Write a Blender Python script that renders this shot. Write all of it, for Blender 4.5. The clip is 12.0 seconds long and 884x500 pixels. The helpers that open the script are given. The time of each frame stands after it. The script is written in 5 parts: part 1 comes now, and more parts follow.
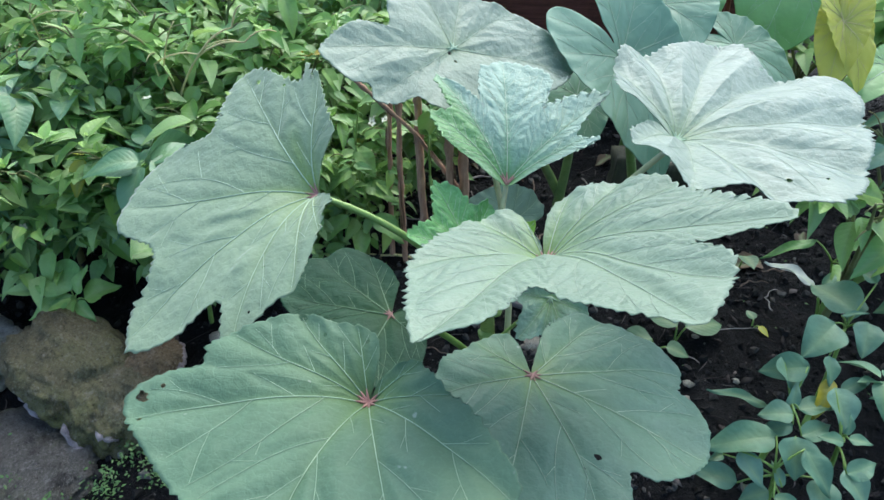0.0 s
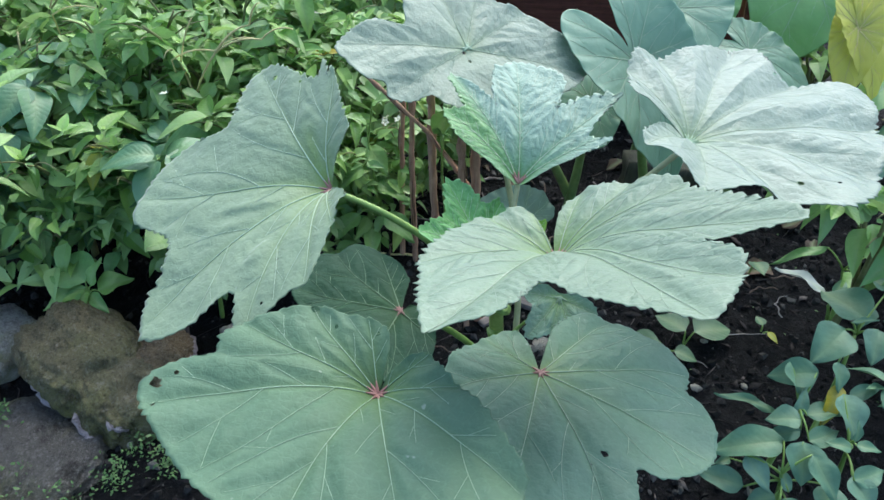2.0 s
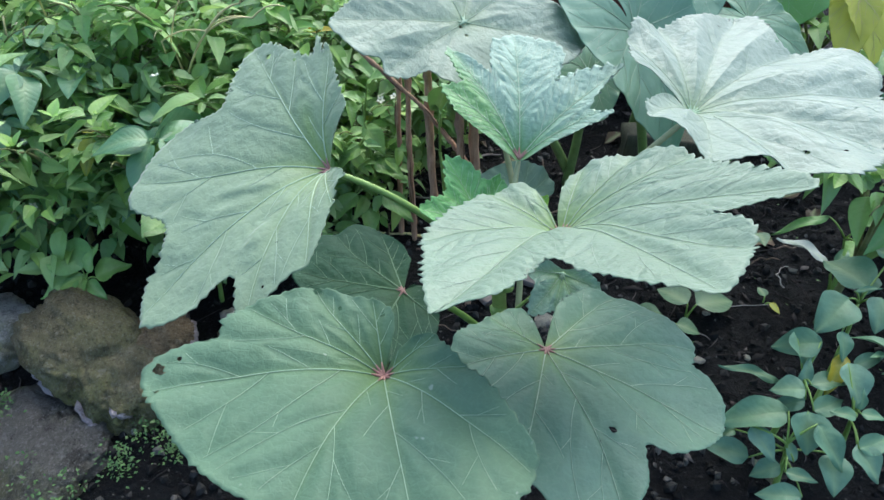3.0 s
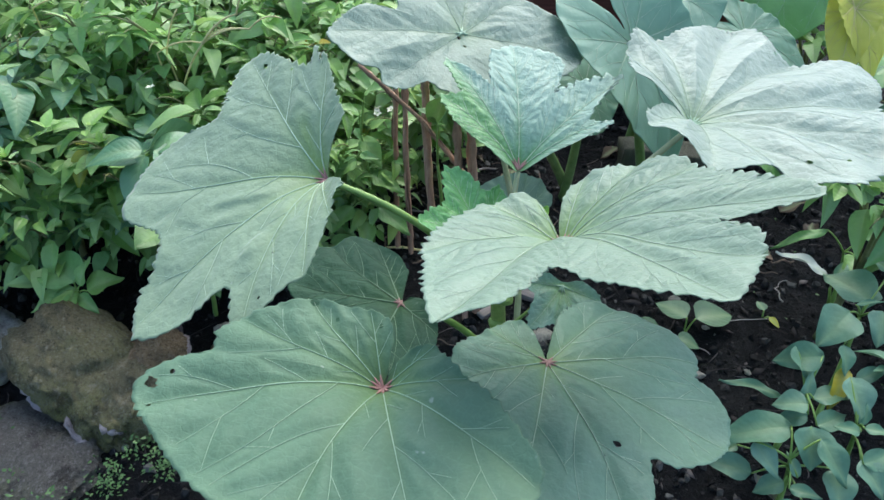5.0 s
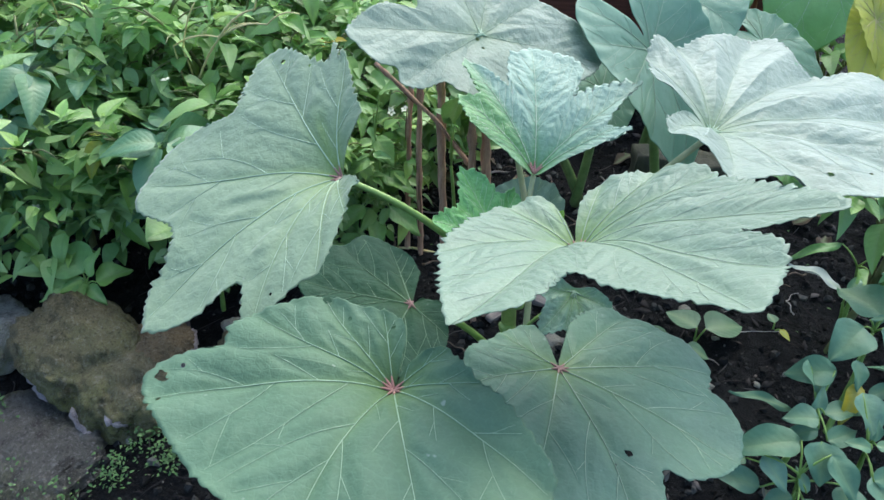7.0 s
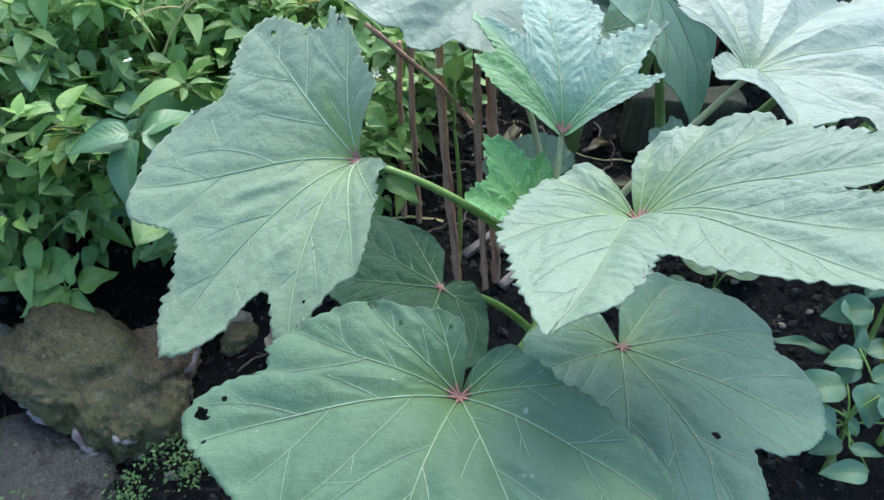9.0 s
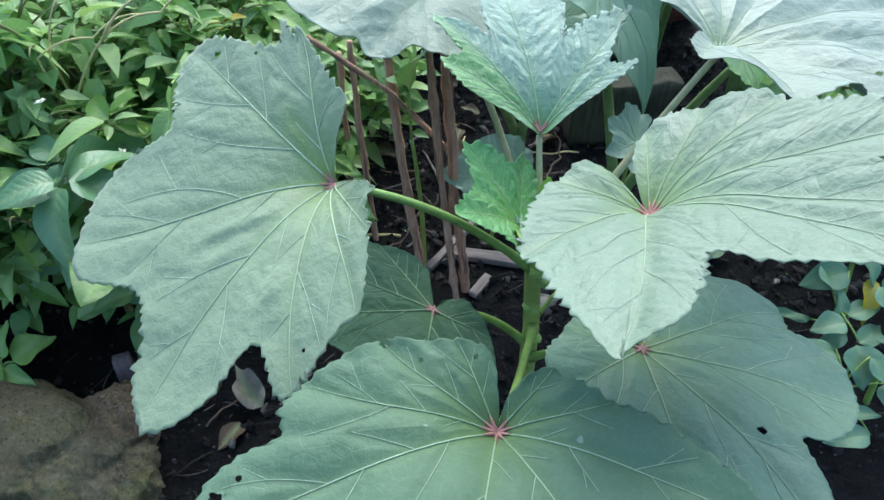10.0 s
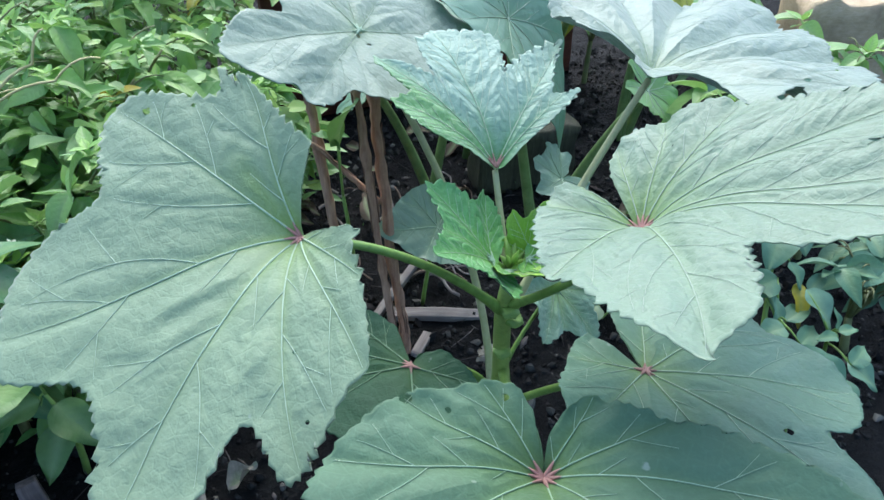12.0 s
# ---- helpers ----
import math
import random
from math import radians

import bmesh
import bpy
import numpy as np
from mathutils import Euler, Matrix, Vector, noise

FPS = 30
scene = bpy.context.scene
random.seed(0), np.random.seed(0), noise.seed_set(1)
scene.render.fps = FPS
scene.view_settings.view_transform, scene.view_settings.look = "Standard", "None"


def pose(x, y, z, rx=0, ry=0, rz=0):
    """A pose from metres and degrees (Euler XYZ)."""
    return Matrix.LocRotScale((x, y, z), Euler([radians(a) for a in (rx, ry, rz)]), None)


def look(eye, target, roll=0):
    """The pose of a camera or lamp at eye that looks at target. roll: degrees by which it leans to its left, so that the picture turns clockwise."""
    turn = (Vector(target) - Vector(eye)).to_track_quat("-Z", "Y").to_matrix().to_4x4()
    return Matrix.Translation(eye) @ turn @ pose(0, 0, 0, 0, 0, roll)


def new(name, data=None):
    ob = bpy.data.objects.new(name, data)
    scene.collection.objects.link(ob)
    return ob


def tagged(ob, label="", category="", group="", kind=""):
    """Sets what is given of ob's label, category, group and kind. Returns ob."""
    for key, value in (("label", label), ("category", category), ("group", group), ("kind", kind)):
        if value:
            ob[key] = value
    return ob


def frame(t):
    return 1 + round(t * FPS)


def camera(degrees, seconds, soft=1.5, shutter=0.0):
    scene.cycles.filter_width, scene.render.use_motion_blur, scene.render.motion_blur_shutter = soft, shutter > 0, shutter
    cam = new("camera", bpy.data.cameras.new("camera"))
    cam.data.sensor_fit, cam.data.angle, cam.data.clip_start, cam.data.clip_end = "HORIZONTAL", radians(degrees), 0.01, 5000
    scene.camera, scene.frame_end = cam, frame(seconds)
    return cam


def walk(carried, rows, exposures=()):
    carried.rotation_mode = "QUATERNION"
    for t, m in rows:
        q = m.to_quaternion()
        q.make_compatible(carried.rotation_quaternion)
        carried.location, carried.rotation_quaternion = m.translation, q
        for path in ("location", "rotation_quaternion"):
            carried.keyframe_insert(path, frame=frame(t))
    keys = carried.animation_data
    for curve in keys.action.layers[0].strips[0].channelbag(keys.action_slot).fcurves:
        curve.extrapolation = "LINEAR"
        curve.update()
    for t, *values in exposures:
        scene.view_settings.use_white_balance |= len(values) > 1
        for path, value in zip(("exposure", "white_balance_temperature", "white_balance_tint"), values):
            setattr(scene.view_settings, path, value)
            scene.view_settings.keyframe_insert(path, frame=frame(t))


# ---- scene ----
from mathutils import kdtree

cam = camera(66.03, 12.0)
PATH = [
    (0, pose(0.0262, -0.0129, 0.822, 48.307, -0.171, -0.389)),
    (0.5, pose(0.0246, -0.0225, 0.8321, 48.168, -0.466, 0.86)),
    (1, pose(0.0226, -0.025, 0.8317, 48.644, -0.049, 0.082)),
    (1.5, pose(0.0241, -0.0171, 0.8149, 48.908, -0.051, -0.124)),
    (2, pose(0.0239, -0.0221, 0.8199, 48.667, -0.54, 0.913)),
    (2.5, pose(0.0258, -0.0175, 0.812, 47.692, 0.536, -0.293)),
    (3, pose(0.0186, -0.0157, 0.8148, 46.82, 0.271, -0.221)),
    (4.8, pose(0.0198, -0.0119, 0.8018, 48.757, 0.287, -0.228)),
    (5, pose(0.0138, -0.012, 0.8039, 48.247, -0.109, -0.563)),
    (5.5, pose(0.0176, -0.0123, 0.8033, 48.48, 0.184, -0.105)),
    (6, pose(0.0204, -0.0096, 0.8083, 49.346, 1.149, -0.379)),
    (6.5, pose(0.0223, -0.0097, 0.8071, 49.35, 1.142, 0.508)),
    (7, pose(0.0059, -0.0087, 0.8002, 48.406, -1.138, 0.928)),
    (7.2, pose(0, 0, 0.8, 47, -2, 1.864)),
    (8.8, pose(-0.0446, 0.049, 0.7833, 44.385, 0.5, -2.719)),
    (9, pose(-0.0559, 0.0546, 0.7814, 44.232, 0.748, -5.083)),
    (9.5, pose(-0.0699, 0.0638, 0.7661, 45.993, 1.582, -8.428)),
    (10, pose(-0.1043, 0.1031, 0.7586, 44.518, 1.318, -14.473)),
    (10.5, pose(-0.1369, 0.1185, 0.7349, 48.1, 0.306, -19.316)),
    (11, pose(-0.1572, 0.1397, 0.7316, 47.511, 0.171, -22.872)),
    (11.2, pose(-0.1656, 0.146, 0.728, 47.362, -0.414, -24.745)),
    (11.5, pose(-0.171, 0.1466, 0.7151, 48.796, -1.112, -25.359)),
    (12, pose(-0.1732, 0.1415, 0.7172, 50.556, -0.391, -26.73)),
]
EXPOSURES = [(0, 0.0, 5740, 7.5), (7, 0.0, 5740, 7.5), (9, 0.02, 5640, 7.5), (12, 0.08, 5560, 7)]
walk(cam, PATH, EXPOSURES)

# ---- light ----
world = bpy.data.worlds.new("overcast_sky")
scene.world = world
world.use_nodes = True
wn = world.node_tree
sky = wn.nodes.new("ShaderNodeTexSky")
sky.sky_type = "NISHITA"
sky.sun_disc = False
sky.sun_elevation = radians(48)
sky.sun_rotation = radians(20)
sky.air_density, sky.dust_density, sky.ozone_density = 1.0, 4.0, 1.0
wn.links.new(sky.outputs[0], wn.nodes["Background"].inputs[0])
wn.nodes["Background"].inputs[1].default_value = 0.36
sun = new("sun", bpy.data.lights.new("sun", "SUN"))
sun.data.energy, sun.data.angle, sun.data.color = 1.5, radians(75), (1.0, 0.97, 0.93)
sun.matrix_world = look((0.6, 1.6, 2.0), (0, 0, 0))


# ---- materials ----
class Nodes:
    """Short calls to build one node material."""

    def __init__(self, name):
        self.mat = bpy.data.materials.new(name)
        self.mat.use_nodes = True
        self.tree = self.mat.node_tree
        self.shader = self.tree.nodes["Principled BSDF"]
        self.out = self.tree.nodes["Material Output"]
        self.co = self.tree.nodes.new("ShaderNodeTexCoord").outputs["Object"]

    def add(self, kind, **values):
        node = self.tree.nodes.new(kind)
        for key, value in values.items():
            if key in ("operation", "blend_type", "feature", "attribute_name", "data_type"):
                if key == "operation":
                    node.operation = value
                elif key == "blend_type":
                    node.blend_type = value
                elif key == "feature":
                    node.feature = value
                elif key == "attribute_name":
                    node.attribute_name = value
                else:
                    node.data_type = value
        return node

    def link(self, a, b):
        self.tree.links.new(a, b)

    def noise(self, scale, detail=4, rough=0.6, co=None):
        n = self.add("ShaderNodeTexNoise")
        n.inputs["Scale"].default_value, n.inputs["Detail"].default_value = scale, detail
        n.inputs["Roughness"].default_value = rough
        self.link(co or self.co, n.inputs["Vector"])
        return n.outputs["Fac"]

    def edges(self, scale, co=None):
        n = self.add("ShaderNodeTexVoronoi", feature="DISTANCE_TO_EDGE")
        n.inputs["Scale"].default_value = scale
        self.link(co or self.co, n.inputs["Vector"])
        return n.outputs["Distance"]

    def ramp(self, fac, *stops):
        n = self.add("ShaderNodeValToRGB")
        el = n.color_ramp.elements
        for i, (at, c) in enumerate(stops):
            e = el[i] if i < 2 else el.new(at)
            e.position, e.color = at, (*c, 1) if len(c) == 3 else c
        self.link(fac, n.inputs[0])
        return n.outputs[0]

    def span(self, fac, a, b, c=0.0, d=1.0):
        n = self.add("ShaderNodeMapRange")
        for i, v in zip((1, 2, 3, 4), (a, b, c, d)):
            n.inputs[i].default_value = v
        self.link(fac, n.inputs[0])
        return n.outputs[0]

    def mix(self, fac, a, b, blend="MIX"):
        n = self.add("ShaderNodeMix", data_type="RGBA", blend_type=blend)
        for slot, v in ((0, fac), (6, a), (7, b)):
            if isinstance(v, (int, float)):
                n.inputs[slot].default_value = v
            elif isinstance(v, tuple):
                n.inputs[slot].default_value = (*v, 1)
            else:
                self.link(v, n.inputs[slot])
        return n.outputs[2]

    def math(self, op, a, b=0.0):
        n = self.add("ShaderNodeMath", operation=op)
        for slot, v in ((0, a), (1, b)):
            if isinstance(v, (int, float)):
                n.inputs[slot].default_value = v
            else:
                self.link(v, n.inputs[slot])
        return n.outputs[0]

    def attr(self, name):
        return self.add("ShaderNodeAttribute", attribute_name=name).outputs["Fac"]

    def bump(self, height, strength, distance, after=None):
        n = self.add("ShaderNodeBump")
        n.inputs["Strength"].default_value, n.inputs["Distance"].default_value = strength, distance
        self.link(height, n.inputs["Height"])
        if after:
            self.link(after, n.inputs["Normal"])
        self.link(n.outputs[0], self.shader.inputs["Normal"])
        return n.outputs[0]

    def set(self, color=None, rough=None, spec=None, sheen=0.0):
        s = self.shader
        if color is not None:
            if isinstance(color, tuple):
                s.inputs["Base Color"].default_value = (*color, 1)
            else:
                self.link(color, s.inputs["Base Color"])
        if rough is not None:
            if isinstance(rough, (int, float)):
                s.inputs["Roughness"].default_value = rough
            else:
                self.link(rough, s.inputs["Roughness"])
        if spec is not None:
            s.inputs["Specular IOR Level"].default_value = spec
        if sheen:
            s.inputs["Sheen Weight"].default_value, s.inputs["Sheen Roughness"].default_value = sheen, 0.4
        return self

    def thin(self, color, share):
        """Let light through a thin blade."""
        t = self.add("ShaderNodeBsdfTranslucent")
        if isinstance(color, tuple):
            t.inputs[0].default_value = (*color, 1)
        else:
            self.link(color, t.inputs[0])
        m = self.add("ShaderNodeMixShader")
        m.inputs[0].default_value = share
        self.link(self.shader.outputs[0], m.inputs[1])
        self.link(t.outputs[0], m.inputs[2])
        self.link(m.outputs[0], self.out.inputs[0])
        self.surface = m.outputs[0]


def blade_material(name, dark, light, heart, rough, sheen, holes=(), crinkle=0.25, share=0.16, spec=0.5):
    """A large okra leaf: felted green with a net of fine veins, yellow-green round the petiole, holes eaten by insects."""
    n = Nodes(name)
    blotch = n.noise(13, 4)
    fine = n.noise(260, 3)
    net = n.span(n.edges(120), 0.0, 0.10)
    c = n.mix(n.span(blotch, 0.3, 0.7), dark, light)
    c = n.mix(n.math("MULTIPLY", n.math("SUBTRACT", 1.0, net), 0.10), c, tuple(min(1, v * 1.5) for v in light))
    c = n.mix(n.math("MULTIPLY", n.span(n.attr("rib"), 0.0, 1.0), 0.75), c, heart)
    c = n.mix(n.span(n.noise(5, 3), 0.5, 0.75, 0, 0.18), c, tuple(v * 0.72 for v in dark))
    c = n.mix(n.math("MULTIPLY", n.span(fine, 0.5, 0.8), 0.25), c, tuple(min(1, v * 1.5) for v in light))
    c = n.mix(n.span(n.noise(90, 2), 0.72, 0.78, 0, 0.5), c, (0.42, 0.48, 0.40))
    n.set(c, n.span(n.noise(30, 4), 0.25, 0.75, rough - 0.08, rough + 0.1), spec, sheen)
    b = n.bump(n.noise(42, 2, 0.5), crinkle, 0.006)
    b = n.bump(n.noise(110, 3), crinkle * 1.2, 0.0025, b)
    n.bump(net, crinkle * 0.4, 0.0008, b)
    n.thin(c, share)
    cover = None
    for x, y, size in holes:
        v = n.add("ShaderNodeVectorMath", operation="DISTANCE")
        sep = n.add("ShaderNodeSeparateXYZ")
        n.link(n.co, sep.inputs[0])
        flat = n.add("ShaderNodeCombineXYZ")
        n.link(sep.outputs[0], flat.inputs[0])
        n.link(sep.outputs[1], flat.inputs[1])
        n.link(flat.outputs[0], v.inputs[0])
        v.inputs[1].default_value = (x, y, 0)
        wob = n.math("ADD", v.outputs["Value"], n.span(n.noise(180, 1), 0.2, 0.8, -size * 0.6, size * 0.6))
        gone = n.math("LESS_THAN", wob, size)
        cover = gone if cover is None else n.math("MAXIMUM", cover, gone)
    if cover is not None:
        clear = n.add("ShaderNodeBsdfTransparent")
        m = n.add("ShaderNodeMixShader")
        n.link(cover, m.inputs[0])
        n.link(n.surface, m.inputs[1])
        n.link(clear.outputs[0], m.inputs[2])
        n.link(m.outputs[0], n.out.inputs[0])
    return n.mat


def small_leaf_material(name, tones, rough=0.38, share=0.2, spots=0.35, relief=0.16, joint=False):
    """Leaves that differ from one another in tone, with a paler midrib."""
    n = Nodes(name)
    pick = n.add("ShaderNodeNewGeometry").outputs["Random Per Island"] if joint else n.add("ShaderNodeObjectInfo").outputs["Random"]
    c = n.ramp(pick, *[(i / max(1, len(tones) - 1), t) for i, t in enumerate(tones)])
    c = n.mix(n.span(n.noise(60, 3), 0.35, 0.75, 0, spots), c, (0.02, 0.05, 0.015))
    c = n.mix(n.math("MULTIPLY", n.attr("rib"), 0.35), c, (0.3, 0.42, 0.18))
    n.set(c, n.span(n.noise(40), 0.3, 0.7, rough - 0.08, rough + 0.1), 0.5)
    sep = n.add("ShaderNodeSeparateXYZ")
    n.link(n.co, sep.inputs[0])
    slant = n.math("SUBTRACT", sep.outputs[1], n.math("MULTIPLY", n.math("ABSOLUTE", sep.outputs[0]), 0.9))
    row = n.math("ADD", n.math("MULTIPLY", slant, 330.0), n.math("MULTIPLY", n.noise(30, 2), 4.0))
    sb = n.bump(n.math("POWER", n.math("ABSOLUTE", n.math("SINE", row)), 0.7), relief, 0.002)
    sb = n.bump(n.noise(45, 2), 0.35, 0.004, sb)
    n.bump(n.noise(140, 3), 0.3, 0.0015, sb)
    n.thin(c, share)
    return n.mat


def stalk_material(name, low, high, rough=0.45):
    n = Nodes(name)
    c = n.mix(n.span(n.noise(25, 4), 0.3, 0.7), low, high)
    c = n.mix(n.span(n.noise(160, 2), 0.5, 0.8, 0, 0.4), c, tuple(v * 0.5 for v in low))
    n.set(c, rough, 0.4)
    n.bump(n.noise(200, 3), 0.3, 0.001)
    return n.mat


def soil_material():
    n = Nodes("dark_garden_soil")
    c = n.ramp(n.noise(9, 6, 0.7), (0.3, (0.0012, 0.0015, 0.0015)), (0.62, (0.006, 0.007, 0.0068)), (0.8, (0.012, 0.0132, 0.0125)))
    c = n.mix(n.span(n.noise(130, 4, 0.7), 0.55, 0.8), c, (0.024, 0.026, 0.025))
    n.set(c, 0.8, 0.2)
    b = n.bump(n.noise(60, 6, 0.75), 1.0, 0.02)
    n.bump(n.noise(330, 4, 0.7), 0.7, 0.003, b)
    return n.mat


def stone_material(name, a, b, moss, moss_share, pale=(0.3, 0.28, 0.27), relief=0.06):
    n = Nodes(name)
    c = n.ramp(n.noise(11, 7, 0.65), (0.28, a), (0.7, b))
    c = n.mix(n.span(n.noise(7, 5, 0.6), 0.62 - 0.3 * moss_share, 0.66), c, moss)
    c = n.mix(n.span(n.noise(22, 7, 0.75), 0.48, 0.62, 0, 0.8), c, tuple(v * 0.45 for v in a))
    c = n.mix(n.span(n.noise(70, 5, 0.7), 0.57, 0.68, 0, 0.55), c, pale)
    c = n.mix(n.span(n.noise(320, 3, 0.7), 0.56, 0.66, 0, 0.55), c, pale)
    c = n.mix(n.span(n.noise(240, 3, 0.7), 0.55, 0.66, 0, 0.6), c, tuple(v * 0.35 for v in a))
    n.set(c, 0.8, 0.25)
    bb = n.bump(n.noise(16, 9, 0.8), 1.0, relief)
    n.bump(n.noise(190, 5, 0.8), 1.0, 0.007, bb)
    return n.mat


def wood_material(name, dark, light, along=(1, 1, 0.06), rough=0.75):
    n = Nodes(name)
    m = n.add("ShaderNodeMapping")
    m.inputs["Scale"].default_value = along
    n.link(n.co, m.inputs[0])
    g = n.noise(160, 5, 0.7, m.outputs[0])
    c = n.ramp(g, (0.3, dark), (0.68, light))
    c = n.mix(n.span(n.noise(18, 4), 0.45, 0.75, 0, 0.6), c, tuple(v * 0.45 for v in dark))
    n.set(c, rough, 0.3)
    n.bump(g, 0.7, 0.002)
    return n.mat


def litter_material(name, tones):
    """Scattered bits, each with its own tone."""
    n = Nodes(name)
    geo = n.add("ShaderNodeNewGeometry").outputs["Random Per Island"]
    c = n.ramp(geo, *[(i / (len(tones) - 1), t) for i, t in enumerate(tones)])
    c = n.mix(n.span(n.noise(150, 3), 0.4, 0.7, 0, 0.4), c, (0.02, 0.018, 0.015))
    n.set(c, 0.8, 0.15)
    n.bump(n.noise(260, 3), 0.4, 0.001)
    return n.mat


SOIL = soil_material()
STALK = stalk_material("green_stalk", (0.16, 0.28, 0.05), (0.26, 0.40, 0.10))
STALK_DARK = stalk_material("green_main_stem", (0.19, 0.29, 0.055), (0.33, 0.42, 0.12), 0.5)
BUD = stalk_material("tender_green_bract", (0.30, 0.46, 0.08), (0.44, 0.58, 0.16), 0.5)
RIB = stalk_material("pale_leaf_rib", (0.27, 0.40, 0.25), (0.36, 0.49, 0.32), 0.45)
RIB_PALE = stalk_material("silvery_leaf_rib", (0.46, 0.56, 0.36), (0.54, 0.62, 0.44), 0.45)
RIB_DUSTY = stalk_material("dusty_leaf_rib", (0.33, 0.42, 0.31), (0.38, 0.46, 0.35), 0.5)
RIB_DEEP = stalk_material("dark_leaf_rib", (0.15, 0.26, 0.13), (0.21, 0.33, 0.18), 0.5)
RIB_SOFT = stalk_material("soft_green_leaf_rib", (0.38, 0.50, 0.33), (0.46, 0.58, 0.40), 0.45)
STALK_PALE = stalk_material("pale_beige_petiole", (0.37, 0.40, 0.18), (0.47, 0.48, 0.26), 0.5)
RIB_RED = stalk_material("red_leaf_heart", (0.36, 0.17, 0.15), (0.42, 0.27, 0.20), 0.5)
PEPPER_TONES = [(0.16, 0.33, 0.06), (0.32, 0.53, 0.12), (0.34, 0.52, 0.19), (0.24, 0.46, 0.12), (0.42, 0.60, 0.22), (0.19, 0.39, 0.12), (0.45, 0.64, 0.16)]
PEPPER_LEAF = small_leaf_material("pepper_leaf", PEPPER_TONES, 0.36, 0.30, 0.2)
# outer tones at nine tenths: the bush's inner shade put into the colour
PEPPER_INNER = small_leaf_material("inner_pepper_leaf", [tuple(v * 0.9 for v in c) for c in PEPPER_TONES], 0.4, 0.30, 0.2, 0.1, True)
PEPPER_YELLOW = small_leaf_material("yellowing_pepper_leaf", [(0.55, 0.46, 0.04), (0.42, 0.46, 0.06), (0.60, 0.42, 0.04)], 0.4, 0.25, 0.15)
PEPPER_NEAR = small_leaf_material("bluish_pepper_leaf", [(0.110, 0.24, 0.130), (0.16, 0.31, 0.185), (0.130, 0.275, 0.140), (0.19, 0.345, 0.22), (0.085, 0.20, 0.095)], 0.5, 0.2, 0.3, 0.07)
PALE_BACK = small_leaf_material("pale_leaf_underside", [(0.343, 0.406, 0.359), (0.374, 0.437, 0.390)], 0.5, 0.2, 0.1)
PEPPER_TIP = small_leaf_material("fresh_pepper_shoot", [(0.32, 0.55, 0.11), (0.38, 0.60, 0.13), (0.29, 0.53, 0.13)], 0.4, 0.3, 0.1)
PEPPER_DEEP = small_leaf_material("deep_green_pepper_leaf", [(0.10, 0.22, 0.09), (0.15, 0.30, 0.14), (0.12, 0.26, 0.12), (0.19, 0.36, 0.17)], 0.34, 0.25, 0.2)
PALE_ROOT = stalk_material("pale_grey_root", (0.24, 0.225, 0.20), (0.36, 0.34, 0.30), 0.7)
TWIG = stalk_material("pepper_twig", (0.10, 0.13, 0.04), (0.24, 0.24, 0.10), 0.6)
VINE = stalk_material("pale_vine_twig", (0.56, 0.50, 0.20), (0.70, 0.62, 0.30), 0.6)
PETAL = Nodes("white_petal").set((0.78, 0.78, 0.58), 0.5, 0.3).mat
TARO_LEAF = small_leaf_material("taro_leaf", [(0.25, 0.43, 0.28), (0.28, 0.46, 0.29), (0.26, 0.44, 0.30)], 0.36, 0.36, 0.08, 0.03)
TARO_FRESH = small_leaf_material("fresh_taro_leaf", [(0.30, 0.54, 0.20), (0.33, 0.57, 0.22)], 0.36, 0.42, 0.08, 0.03)
TARO_RED = stalk_material("dark_red_stalk", (0.16, 0.035, 0.035), (0.30, 0.10, 0.07), 0.5)
TARO_YELLOW = small_leaf_material("yellowed_taro_leaf", [(0.66, 0.68, 0.13), (0.72, 0.70, 0.15)], 0.5, 0.45, 0.04, 0.03)
TARO_STALK = stalk_material("taro_stalk", (0.13, 0.22, 0.06), (0.24, 0.34, 0.12))
DRY_STICK = wood_material("reddish_dry_stem", (0.27, 0.145, 0.09), (0.58, 0.38, 0.25), (1, 1, 0.12))
BARK = wood_material("dark_peeling_bark", (0.10, 0.055, 0.035), (0.28, 0.17, 0.11))
BROWN_TWIG = wood_material("brown_dry_twig", (0.07, 0.05, 0.036), (0.20, 0.15, 0.105))
OLD_WOOD = wood_material("weathered_grey_wood", (0.12, 0.10, 0.085), (0.30, 0.27, 0.24), (0.06, 1, 1))
MOSSY_WOOD = wood_material("damp_mossy_wood", (0.026, 0.028, 0.017), (0.075, 0.078, 0.046), (1, 1, 0.08))
STAKE_WOOD = wood_material("dark_weathered_stake", (0.06, 0.05, 0.046), (0.17, 0.145, 0.135), (0.06, 1, 1))
RUST_WOOD = wood_material("red_brown_board", (0.07, 0.025, 0.018), (0.17, 0.06, 0.045), (0.06, 1, 1))
TAN_BLOCK = wood_material("tan_block", (0.48, 0.36, 0.20), (0.62, 0.49, 0.31), (0.3, 1, 1))
ROCK_MOSSY = stone_material("mossy_brown_rock", (0.12, 0.105, 0.055), (0.34, 0.31, 0.18), (0.22, 0.225, 0.075), 0.65, (0.38, 0.36, 0.27), 0.02)
ROCK_END = stone_material("broken_brown_rock", (0.16, 0.11, 0.055), (0.42, 0.33, 0.19), (0.12, 0.10, 0.05), 0.3, (0.5, 0.42, 0.30), 0.03)
RIM = stone_material("pinkish_broken_stone", (0.46, 0.40, 0.40), (0.66, 0.60, 0.60), (0.4, 0.36, 0.34), 0.1, (0.72, 0.68, 0.68))
